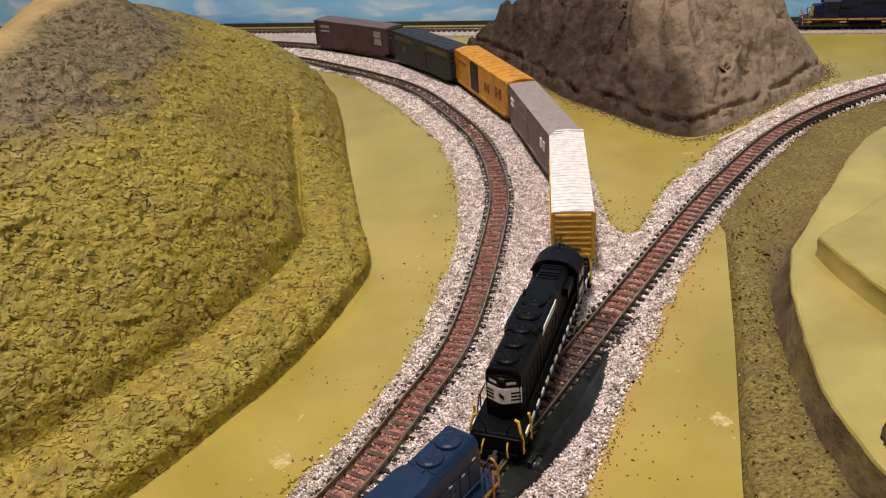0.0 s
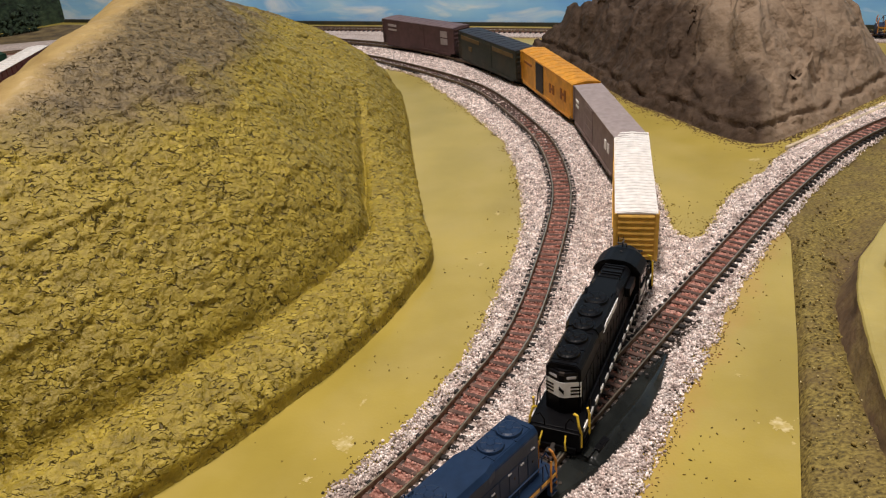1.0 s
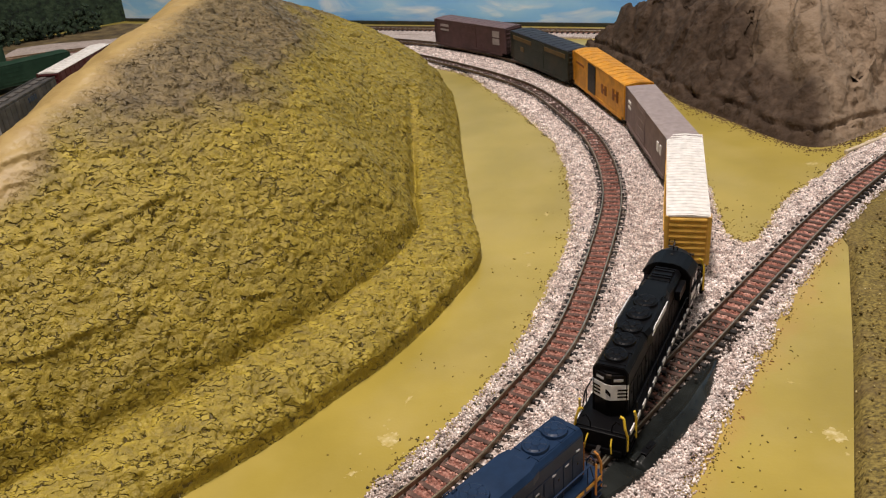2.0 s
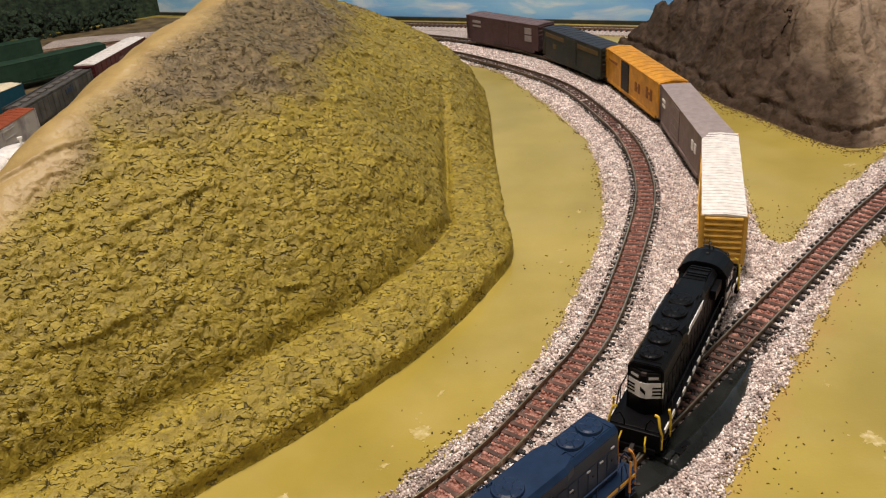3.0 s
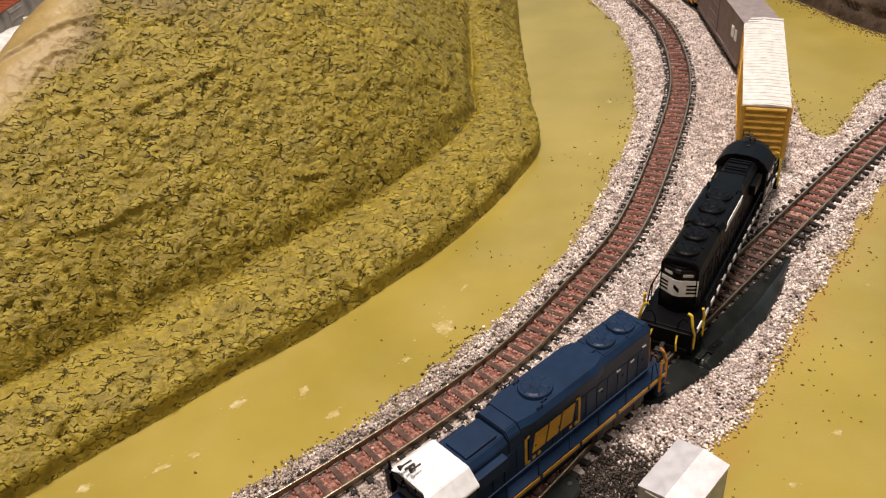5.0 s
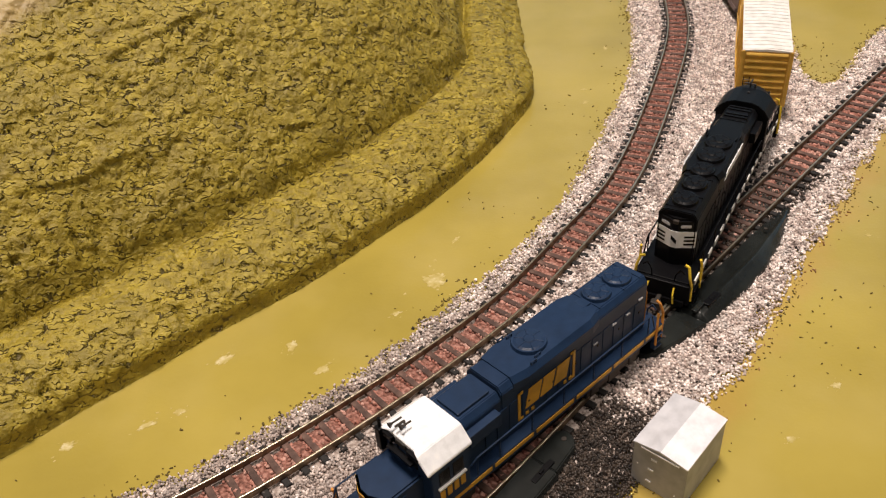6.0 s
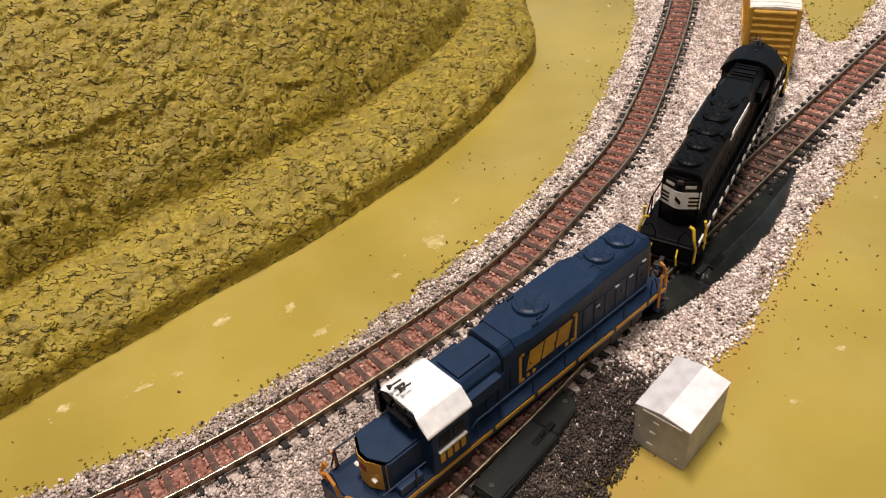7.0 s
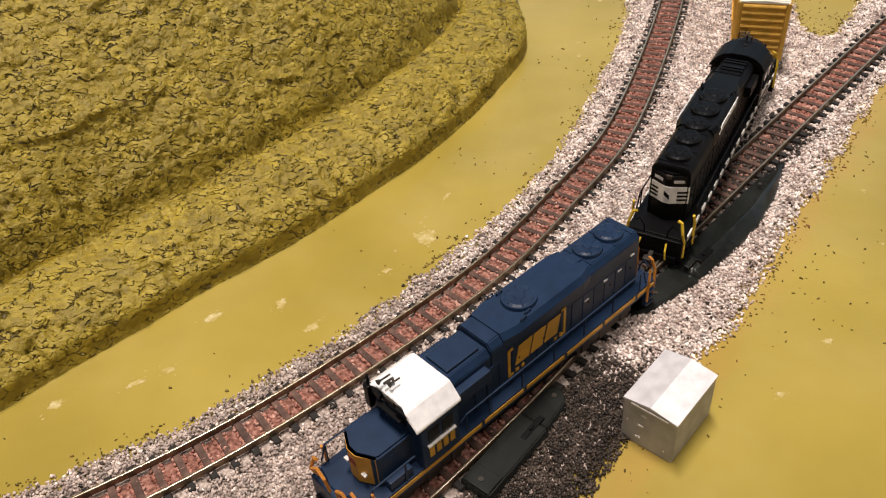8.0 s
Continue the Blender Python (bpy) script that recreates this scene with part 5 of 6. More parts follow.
    for gx in (-78, -66.5, -49.5, 14.2):
        part("roof_seam", boxes((gx, gx + 0.6, -8.2, 8.2, top - 0.2, top + 0.35)), body, root)
    for s in (-1, 1) if roof_paint else ():
        for gx, gz in ((-77, 44.5), (-68, 41), (-58, 41.5), (-45, 38.5)):
            part("grab_iron", boxes((gx, gx + 2.6, s * 11.0 - 0.35, s * 11.0 + 0.35, gz, gz + 0.8)), BOX_ROOF_SHADE_GREY, root, "pale metal grab iron")
        part("hood_handrail", wire([Vector((-81.6, s * 9.8, 24)), Vector((-82.4, s * 9.8, 30)), Vector((-82.4, s * 9.8, 44)), Vector((-81.4, s * 9.8, 46))], 0.5), end_rail, root)
    part("exhaust", boxes((f0 - 9, f0 - 4, -3, 3, top - 0.3, top + 0.8), bevel=0.3), body, root)
    for s in (-1, 1):
        part("lift_ring", wire([Vector((f0 + 30, s * 8.5, top + 0.4)), Vector((f0 + 30, s * 8.5, top + 2)), Vector((f0 + 33, s * 8.5, top + 2)), Vector((f0 + 33, s * 8.5, top + 0.4))], 0.35), body, root)
        part("lift_ring", wire([Vector((-6, s * 10.0, top + 0.4)), Vector((-6, s * 10.0, top + 2)), Vector((-3, s * 10.0, top + 2)), Vector((-3, s * 10.0, top + 0.4))], 0.35), body, root)
    # cab
    w = 16.4
    part("cab", extrude_x(bmesh.new(), [(-w, 22), (w, 22), (w, 47), (9, 54), (-9, 54), (-w, 47)], 41, 63, 0.4), body, root)
    if round_cab:
        prof = [(-w - 0.9, 46.5), (-w - 0.9, 48.2), (-14, 53), (-10, 56), (-5, 57.4), (5, 57.4), (10, 56), (14, 53), (w + 0.9, 48.2), (w + 0.9, 46.5), (8, 53.5), (-8, 53.5)]
    else:
        prof = [(-w - 0.5, 46.8), (-w - 0.5, 48.3), (-10.9, 54.8), (10.9, 54.8), (w + 0.5, 48.3), (w + 0.5, 46.8), (9, 53), (-9, 53)]
    roof_bm = extrude_x(bmesh.new(), prof, 39.5, 65, 0.3)
    if roof_paint:
        # the front edge is cut back over the windscreen
        bmesh.ops.bisect_plane(roof_bm, geom=roof_bm.verts[:] + roof_bm.edges[:] + roof_bm.faces[:], plane_co=(60, 0, 0), plane_no=(1, 0, 0))
        bmesh.ops.bisect_plane(roof_bm, geom=roof_bm.verts[:] + roof_bm.edges[:] + roof_bm.faces[:], plane_co=(0, -7.5, 0), plane_no=(0, 1, 0))
        bmesh.ops.bisect_plane(roof_bm, geom=roof_bm.verts[:] + roof_bm.edges[:] + roof_bm.faces[:], plane_co=(0, 7.5, 0), plane_no=(0, 1, 0))
        for v in roof_bm.verts:
            if v.co.x > 64 and abs(v.co.y) < 9.2:
                v.co.x -= 1.6
    if round_cab:
        bmesh.ops.bisect_plane(roof_bm, geom=roof_bm.verts[:] + roof_bm.edges[:] + roof_bm.faces[:], plane_co=(58, 0, 0), plane_no=(1, 0, 0))
        for v in roof_bm.verts:
            if v.co.x > 60:
                v.co.y *= 0.72
                v.co.z -= 1.2
    part("cab_roof", roof_bm, roof_paint or body, root, "white painted cab roof" if roof_paint else "")
    for s in (-1, 1):
        part("window", boxes((45, 51, s * (w + 0.1) - 0.25, s * (w + 0.1) + 0.25, 36, 44)), GLASS, root)
        part("window", boxes((53, 59, s * (w + 0.1) - 0.25, s * (w + 0.1) + 0.25, 36, 44)), GLASS, root)
        part("arm_rest", boxes((44, 60, s * (w + 0.6) - 0.6, s * (w + 0.6) + 0.6, 34.6, 35.6)), WHITE if roof_paint else body, root)
        part("window", boxes((62.9, 63.5, min(s * 3, s * 8.5), max(s * 3, s * 8.5), 43.5, 50)), GLASS, root)
        part("number_board", boxes((63, 65.2, min(s * 4.5, s * 11), max(s * 4.5, s * 11), 50.6, 53.4), bevel=0.3), BLACK, root)
    # short nose
    bm = prism(bmesh.new(), [(63, -10.6), (76, -10.6), (77.5, -9.6), (80.4, -2.4), (80.4, 2.4), (77.5, 9.6), (76, 10.6), (63, 10.6)], 22, 41.5)
    bmesh.ops.bevel(bm, geom=[e for e in bm.edges if all(v.co.z > 40 for v in e.verts)], offset=0.9, segments=2, affect="EDGES")
    nose = part("nose", bm, body, root)
    part("nose_door", boxes((70, 76, -10.9, -10.4, 25, 38), (70, 76, 10.4, 10.9, 25, 38)), body, nose)
    part("headlight", boxes((63, 64.4, -3.0, 3.0, 51.2, 54.0), bevel=0.4), IRON, root)
    if nose_paint:
        shield = [(77.3, -9.9), (80.7, -2.5), (80.7, 2.5), (77.3, 9.9), (76.6, 9.4), (76.6, -9.4)]
        panel = part("nose_panel", prism(bmesh.new(), shield, 24, 40.6), nose_paint, nose, "gold painted nose panel")
        part("emblem", boxes((80.6, 81.0, -2.2, 2.2, 33.5, 37.5)), RUST_RED, panel)
        for s in (-1, 1):
            lamp = part("ditch_light", disc(bmesh.new(), 0, 0, 0, 1.2, 1.1), WHITE, root)
            lamp.matrix_basis = pose(0.0935 * PLAN, s * 0.010 * PLAN, 0.0235 * PLAN, 0, 90, 0)
            part("grab_iron", boxes((79.4, 80.6, s * 5.6 - 1.2, s * 5.6 + 1.2, 30.2, 30.9)), WHITE, panel)
        # dark windscreen visor and brake stand beside the nose
        part("cab_visor", boxes((63.4, 66.2, -13.6, -10.2, 42, 54.5), bevel=0.5), BLACK, root)
        part("sun_shade", boxes((64.2, 66.4, -6.0, 8.6, 48.2, 49.2)), BLACK, root)
        for s in (-1, 1):
            part("toolbox", boxes((67, 76, s * 13.0 - 2.0, s * 13.0 + 2.0, 22.8, 28), bevel=0.5), body, root)
    if round_cab:
        part("horn", wire([Vector((60, -2, 57)), Vector((60, -2, 59.4)), Vector((60, 3.5, 59.6)), Vector((60, 5, 59.6))], 0.55), IRON, root)
        part("horn", wire([Vector((60, 1, 57)), Vector((60, 1, 60.4)), Vector((64, 1, 60.4))], 0.6), IRON, root)
        part("antenna_base", disc(bmesh.new(), 52, 0, 57.2, 58.0, 0.9), IRON, root)
    else:
        stem = part("horn", wire([Vector((57.5, -4, 55.4)), Vector((57.5, -4, 58.2)), Vector((62.5, -4, 58.6))], 0.55), IRON, root, "dark three-chime air horn")
        for oy, ox, le in ((-2.3, 0, 5.5), (2.0, -1.5, 4.5)):
            bell = rod(bmesh.new(), (57.0 + ox, -4 + oy, 58.2), (57.0 + ox + le, -4 + oy, 58.6), 0.42)
            bmesh.ops.create_cone(bell, cap_ends=True, segments=10, radius1=0.6, radius2=1.3, depth=1.6, matrix=Matrix.Translation((57.6 + ox + le, -4 + oy, 58.6)) @ Matrix.Rotation(radians(90), 4, "Y"))
            part("bell", bell, IRON, stem)
        part("antenna", wire([Vector((64.5, -11.8, 52)), Vector((64.5, -12.2, 59))], 0.8), BLACK, root)
    # rear end of the long hood
    part("headlight", boxes((-83.6 if rear_plate else -82.2, -81, -1.6, 1.6, 49.6, 51.8), bevel=0.4), IRON, root)
    for s in (-1, 1):
        lean = [(-81.3, s * 8.6), (-83.3, s * 2.4), (-82.3, s * 2.4), (-80.3, s * 8.6)]
        board = part("number_board", prism(bmesh.new(), lean, 47.0, 50.0), BLACK, root)
        if rear_plate:
            bar = [(-81.6, s * 8.0), (-83.3, s * 3.0), (-82.9, s * 3.0), (-81.2, s * 8.0)]
            part("number_bar", prism(bmesh.new(), bar, 47.7, 49.4), BOX_ROOF_SHADE_GREY, board)
    if rear_plate:
        facets = [(-80.4, -10.5), (-83.4, -1.6), (-83.4, 1.6), (-80.4, 10.5), (-79, 10.5), (-79, -10.5)]
        end_cap = prism(bmesh.new(), facets, 22, 52.5)
        bmesh.ops.bevel(end_cap, geom=[e for e in end_cap.edges if all(v.co.z > 52 for v in e.verts)], offset=1.0, segments=2, affect="EDGES")
        part("hood_end", end_cap, body, root)
        shell = [(-80.5, -10.8), (-83.7, -1.6), (-83.7, 1.6), (-80.5, 10.8), (-80, 10.8), (-80, -10.8)]
        plate = part("emblem_plate", prism(bmesh.new(), shell, 34.6, 45.2), ROOF_WHITE, root, "white emblem plate with black stripes")
        for s in (-1, 1):
            for z in (36.6, 39.0, 41.4):
                a, b = ((-80.7, s * 10.4), (-82.5, s * 5.2))
                lo = [(a[0] - 0.3, a[1]), (b[0] - 0.3, b[1]), (b[0] + 0.1, b[1]), (a[0] + 0.1, a[1])]
                part("stripe", prism(bmesh.new(), lo if s < 0 else lo[::-1], z, z + 0.9), BLACK, plate)
        mark = prism(bmesh.new(), [(-84.0, -1.5), (-84.0, 1.5), (-83.2, 1.5), (-83.2, -1.5)][::-1], 38.6, 41.0)
        for v in mark.verts:
            v.co.z += 1.3 * v.co.y / 1.5
        part("emblem", mark, BLACK, plate)
    # railings
    for s in (-1, 1):
        ys = s * 15.4
        st = [(px, ys, 34.0) for px in (-78, -58, -38, -18, 2, 22, 36)]
        handrail(root, [(-84, ys, 24), (-80, ys, 34), (36, ys, 34), (40, ys, 32)], 0.42, side_rail, st)
        handrail(root, [(66, ys, 34), (84, ys, 34), (88, ys, 26)], 0.42, side_rail, [(84, ys, 34), (70, ys, 34)])
        for end in (-1, 1):
            xe = end * 93.2
            handrail(root, [(xe, s * 15.6, 12), (xe, s * 15.6, 22), (xe + end * 1.5, s * 14.6, 28), (xe, s * 13.2, 34), (xe, s * 11, 35)], 0.8, end_rail)
            handrail(root, [(xe, s * 6, 21), (xe, s * 6.6, 27), (xe, s * 9, 31), (xe, s * 11.4, 29)], 0.42, side_rail)
            handrail(root, [(end * 84, s * 17.0, 13), (end * 84, s * 17.0, 27), (end * 85.5, s * 16.4, 33)], 0.75, end_rail)
        if roof_paint:
            handrail(root, [(92.5, s * 12.5, 22), (95.5, s * 12.5, 30), (95.5, s * 8, 34), (95.5, s * 4, 31), (94.5, s * 3.4, 22)], 0.75, end_rail)
        part("multiple_unit_hose", wire([Vector((-95.5, s * 7, 20)), Vector((-98.5, s * 7.4, 17)), Vector((-99, s * 8, 12))], 0.5), end_rail, root)
    return root


def proportion(root, was, now):
    """Stretch a locomotive along its length, section by section."""
    for ob in root.children_recursive:
        if ob.type != "MESH":
            continue
        for v in ob.data.vertices:
            v.co.x = float(np.interp(v.co.x / K, was, now)) * K


LOCO_BLUE = loco(4.7, 275.8, 222.5, BLUE, "navy blue model locomotive with white cab roof and gold trim", ORANGE_RAIL, BLUE, ROOF_WHITE, GOLD, GOLD, fans=(-12, -56, -70.6), flare=(-40, 8), top=55.2)
LOCO_BLACK = loco(143.3, 450.1, 59.6, BLACK, "black model locomotive with white emblem plate and yellow railings", YELLOW_RAIL, BLACK, None, None, WHITE, fans=(-70.8, -55.9, -41.9, -27.9, -13.9), dashes=17, flare=(-39, 4),
                  round_cab=True, rear_plate=True)
loco(912, 1198, 153.1, BLUE_DARK, "dark navy locomotive with gold sill stripe on the back track", ORANGE_RAIL, BLUE_DARK, None, GOLD, GOLD)


def slanted_mark(root, x0, x1, z0, z1, y, slant, paint):
    bm = bmesh.new()
    lo = [bm.verts.new((x, y - 0.2, z)) for x, z in ((x0, z0), (x1, z0), (x1 + slant, z1), (x0 + slant, z1))]
    hi = [bm.verts.new((v.co.x, y + 0.2, v.co.z)) for v in lo]
    bm.faces.new(lo), bm.faces.new(hi[::-1])
    for i in range(4):
        bm.faces.new((lo[i], lo[(i + 1) % 4], hi[(i + 1) % 4], hi[i]))
    part("emblem", bm, paint, root, "gold painted side emblem" if paint is GOLD else "white painted side emblem")


# gold side emblem: bracketed block shapes on each flank, and cab number bars
for s in (-1, 1):
    ym = s * 11.05
    for a, b in ((4.6, 6.0), (-29.8, -28.4)):
        slanted_mark(LOCO_BLUE, a, b, 28.5, 45.5, ym, 0, GOLD)
    for zq in (28.5, 44.2):
        slanted_mark(LOCO_BLUE, 3, 6, zq, zq + 1.3, ym, 0, GOLD)
        slanted_mark(LOCO_BLUE, -29.8, -26.8, zq, zq + 1.3, ym, 0, GOLD)
    for a, wide in ((1.6, 8.0), (-7.6, 7.2), (-16.2, 8.0)):
        slanted_mark(LOCO_BLUE, a - wide, a, 33, 43.5, ym, -2.2, GOLD)
    for a in (1.4, -2.0, -22.6, -26.0):
        slanted_mark(LOCO_BLUE, a - 1.7, a, 28.9, 30.7, ym, 0, GOLD)
    for a in (44.5, 48.5, 52.5, 56.5):
        slanted_mark(LOCO_BLUE, a, a + 2.6, 27.5, 32.5, s * 16.6, 0, GOLD)
    slanted_mark(LOCO_BLACK, 46, 58, 27, 32, s * 16.6, 0, WHITE)


def shoulder_mark(root, x0, x1, slant, top):
    """White lettering shape on the sloping shoulder of the brake blister."""
    for s in (-1, 1):
        lo = [Vector((x, s * y, z)) for x, y, z in ((x0, 12.45, top - 4.6), (x1, 12.45, top - 4.6), (x1 + slant, 12.45, top - 0.4), (x0 + slant, 12.45, top - 0.4))]
        bm = bmesh.new()
        a = [bm.verts.new(v) for v in lo]
        b = [bm.verts.new(v - Vector((0, s * 0.5, 0.0))) for v in lo]
        bm.faces.new(a), bm.faces.new(b[::-1])
        for i in range(4):
            bm.faces.new((a[i], a[(i + 1) % 4], b[(i + 1) % 4], b[i]))
        bmesh.ops.recalc_face_normals(bm, faces=bm.faces)
        part("emblem", bm, ROOF_WHITE, root, "white painted side emblem")


shoulder_mark(LOCO_BLACK, -40, -33, 4, 56.0)
for a in (-31, -25.5, -20, -14.5):
    shoulder_mark(LOCO_BLACK, a, a + 4.2, 3, 56.0)
proportion(LOCO_BLUE, (-110, -93, -81, 15, 40, 65, 80.5, 93, 110), (-110, -93, -84.5, 17.5, 41.5, 65, 85.5, 95, 112))
proportion(LOCO_BLACK, (-110, -93, -81, 15, 40, 65, 80.5, 93, 110), (-118, -101, -84.7, 25, 49, 77, 95, 106, 123))


# ---------------------------------------------------------------- yard behind the olive hill
boxcar(-560, 1402, 85.2, 205, CAR_MAROON, ROOF_SILVER, "dark maroon boxcar with a white roof in the yard", 33, 58, roof_ribs=16, marks=((-0.05, 0.02, 40, 46), (0.12, 0.4, 38, 44)),
       mark_paint=plastic("faded_grey_lettering", (0.22, 0.13, 0.13), 0.6))


def hopper(x, y, turn, length, label):
    """A covered hopper: ribbed flanks, roof walk and hatches."""
    root = thing("hopper_car", x, y, 0, turn, label, "hopper car")
    h = length / 2
    part("body", extrude_x(bmesh.new(), [(-9, 15), (9, 15), (16, 24), (16, 51), (13, 54), (-13, 54), (-16, 51), (-16, 24)], -h, h, 0.4), HOPPER_GREY, root)
    for s in (-1, 1):
        for n in range(15):
            px = -h + length * (n + 0.5) / 15
            part("side_post", boxes((px - 0.8, px + 0.8, s * 16.4 - 0.6, s * 16.4 + 0.6, 22, 52)), HOPPER_GREY, root)
        part("roof_rail", boxes((-h, h, s * 15 - 1, s * 15 + 1, 53, 55)), HOPPER_GREY, root)
        part("lettering", boxes((10, 34, s * 16.3 - 0.4, s * 16.3 + 0.4, 40, 47)), BLUE, root, "faded blue lettering bar")
    for n in range(9):
        px = -h + length * (n + 0.5) / 9
        part("hatch", boxes((px - 8, px + 8, -4.5, 4.5, 54, 56), bevel=0.5), plastic("dusty_hatch", (0.13, 0.12, 0.11), 0.7) if n == 0 else bpy.data.materials["dusty_hatch"], root)
    for end in (-1, 1):
        part("end_sill", boxes((min(end * h, end * (h + 5)), max(end * h, end * (h + 5)), -15, 15, 15, 18)), HOPPER_GREY, root)
        ladder(root, end * (h + 1), 8, 18, 52, HOPPER_GREY, "y")
        coupler(root, end * (h + 5), end)
        wheel_truck(root, end * (h - 18))
    return root


hopper(-572, 1175, 86, 208, "weathered dark grey covered hopper car in the yard")
boxcar(-566, 975, 88, 170, CAR_SPRAY, RUST_RED, "boxcar with a rusty red roof and spray-painted sides", 34, 57, posts=False)
boxcar(-668, 1118, 76, 190, TEAL, CREAM, "teal boxcar with a cream roof in the yard", 36, 58, roof_ribs=0, posts=False)
boxcar(-712, 1432, 45, 250, HEDGE_GREEN, HEDGE_GREEN, "dark green boxcar in the yard", 36, 50, posts=False, roof_ribs=8)
boxcar(-880, 1540, 42, 250, HEDGE_GREEN, HEDGE_GREEN, "dark green boxcar behind another in the yard", 36, 50, posts=False, roof_ribs=8)


def tank_car(x, y, turn, length, radius, label):
    root = thing("tank_car", x, y, 0, turn, label, "tank car")
    bm = bmesh.new()
    rings = []
    for px, r in ((-0.5, 0.02), (-0.495, 0.45), (-0.47, 0.8), (-0.43, 0.97), (-0.38, 1), (0.38, 1), (0.43, 0.97), (0.47, 0.8), (0.495, 0.45), (0.5, 0.02)):
        rings.append([bm.verts.new((px * length, r * radius * math.cos(a), 18 + radius + r * radius * math.sin(a))) for a in np.linspace(0, math.tau, 28, endpoint=False)])
    for a, b in zip(rings, rings[1:]):
        for i in range(28):
            bm.faces.new((a[i], a[(i + 1) % 28], b[(i + 1) % 28], b[i]))
    part("tank", bm, WHITE, root, smooth=True)
    part("dome", disc(bmesh.new(), 0, 0, 17 + 2 * radius, 21 + 2 * radius, 6), WHITE, root)
    part("walkway", boxes((-length * 0.48, length * 0.48, -15, 15, 14, 16)), IRON, root)
    for end in (-1, 1):
        coupler(root, end * length * 0.5, end)
        wheel_truck(root, end * (length / 2 - 22))
    return root


def storage_tank(x, y, r, z, label):
    """An upright tank with a domed lid and a vent post."""
    root = thing("storage_tank", x, y, 0, 0, label, "storage tank")
    part("shell", disc(bmesh.new(), 0, 0, 0, z, r, sides=40), WHITE, root, smooth=False)
    bm = bmesh.new()
    bmesh.ops.create_uvsphere(bm, u_segments=40, v_segments=16, radius=1)
    bmesh.ops.delete(bm, geom=[v for v in bm.verts if v.co.z < -0.01], context="VERTS")
    for v in bm.verts:
        v.co = Vector((v.co.x * r, v.co.y * r, z + v.co.z * r * 0.22))
    part("lid", bm, WHITE, root, smooth=True)
    bm = rod(bmesh.new(), (6, 0, z + 2), (6, 0, z + r * 0.22 + 9), 1.5, 10)
    disc(bm, 6, 0, z + r * 0.22 + 8.5, z + r * 0.22 + 10.5, 3, sides=14)
    part("vent", bm, WHITE, root)
    return root


storage_tank(-500, 905, 26, 46, "white upright storage tank with a vent post")
tank_car(-520, 830, 85, 150, 17, "white cream tank car with black walkway")


def hedge(name, a, b, width, height, label, seed):
    """A clumped hedge of many small leaf tufts."""
    r = random.Random(seed)
    bm = bmesh.new()
    a, b = Vector(a), Vector(b)
    n = int((b - a).length * width * height / 2600)
    for _ in range(n):
        p = a.lerp(b, r.random())
        c = Vector((p.x + r.uniform(-1, 1) * width / 2, p.y + r.uniform(-1, 1) * width / 2, r.uniform(2, height) * (0.75 + 0.25 * math.sin(p.x / 40))))
        m = Matrix.Translation(c) @ Euler((r.uniform(0, 6), r.uniform(0, 6), r.uniform(0, 6))).to_matrix().to_4x4() @ Matrix.Diagonal((r.uniform(5, 10), r.uniform(4, 8), r.uniform(3, 6), 1))
        bmesh.ops.create_icosphere(bm, subdivisions=1, radius=1, matrix=m)
    return tagged(part(name, bm, FOLIAGE), label, "hedge", kind="stuff")


hedge("hedge", (-1150, 1700, 0), (-720, 2010, 0), 34, 70, "dark green hedge row before the backdrop", 3)


# ---------------------------------------------------------------- trackside things
def moulded_cover(outline, crest, z0, z1):
    """A moulded cover: upright foot, then a flank that leans in to a flat top."""
    bm = bmesh.new()
    rings = [[bm.verts.new((x, y, z0)) for x, y in outline], [bm.verts.new((x, y, z0 + 0.45 * (z1 - z0))) for x, y in outline], [bm.verts.new((x, y, z1)) for x, y in crest]]
    for p, q in zip(rings, rings[1:]):
        for i in range(len(p)):
            bm.faces.new((p[i], p[(i + 1) % len(p)], q[(i + 1) % len(p)], q[i]))
    bm.faces.new(rings[-1])
    bmesh.ops.bevel(bm, geom=[e for e in bm.edges if all(v.co.z > z0 + 0.1 for v in e.verts)], offset=0.5, segments=2, affect="EDGES")
    return bm


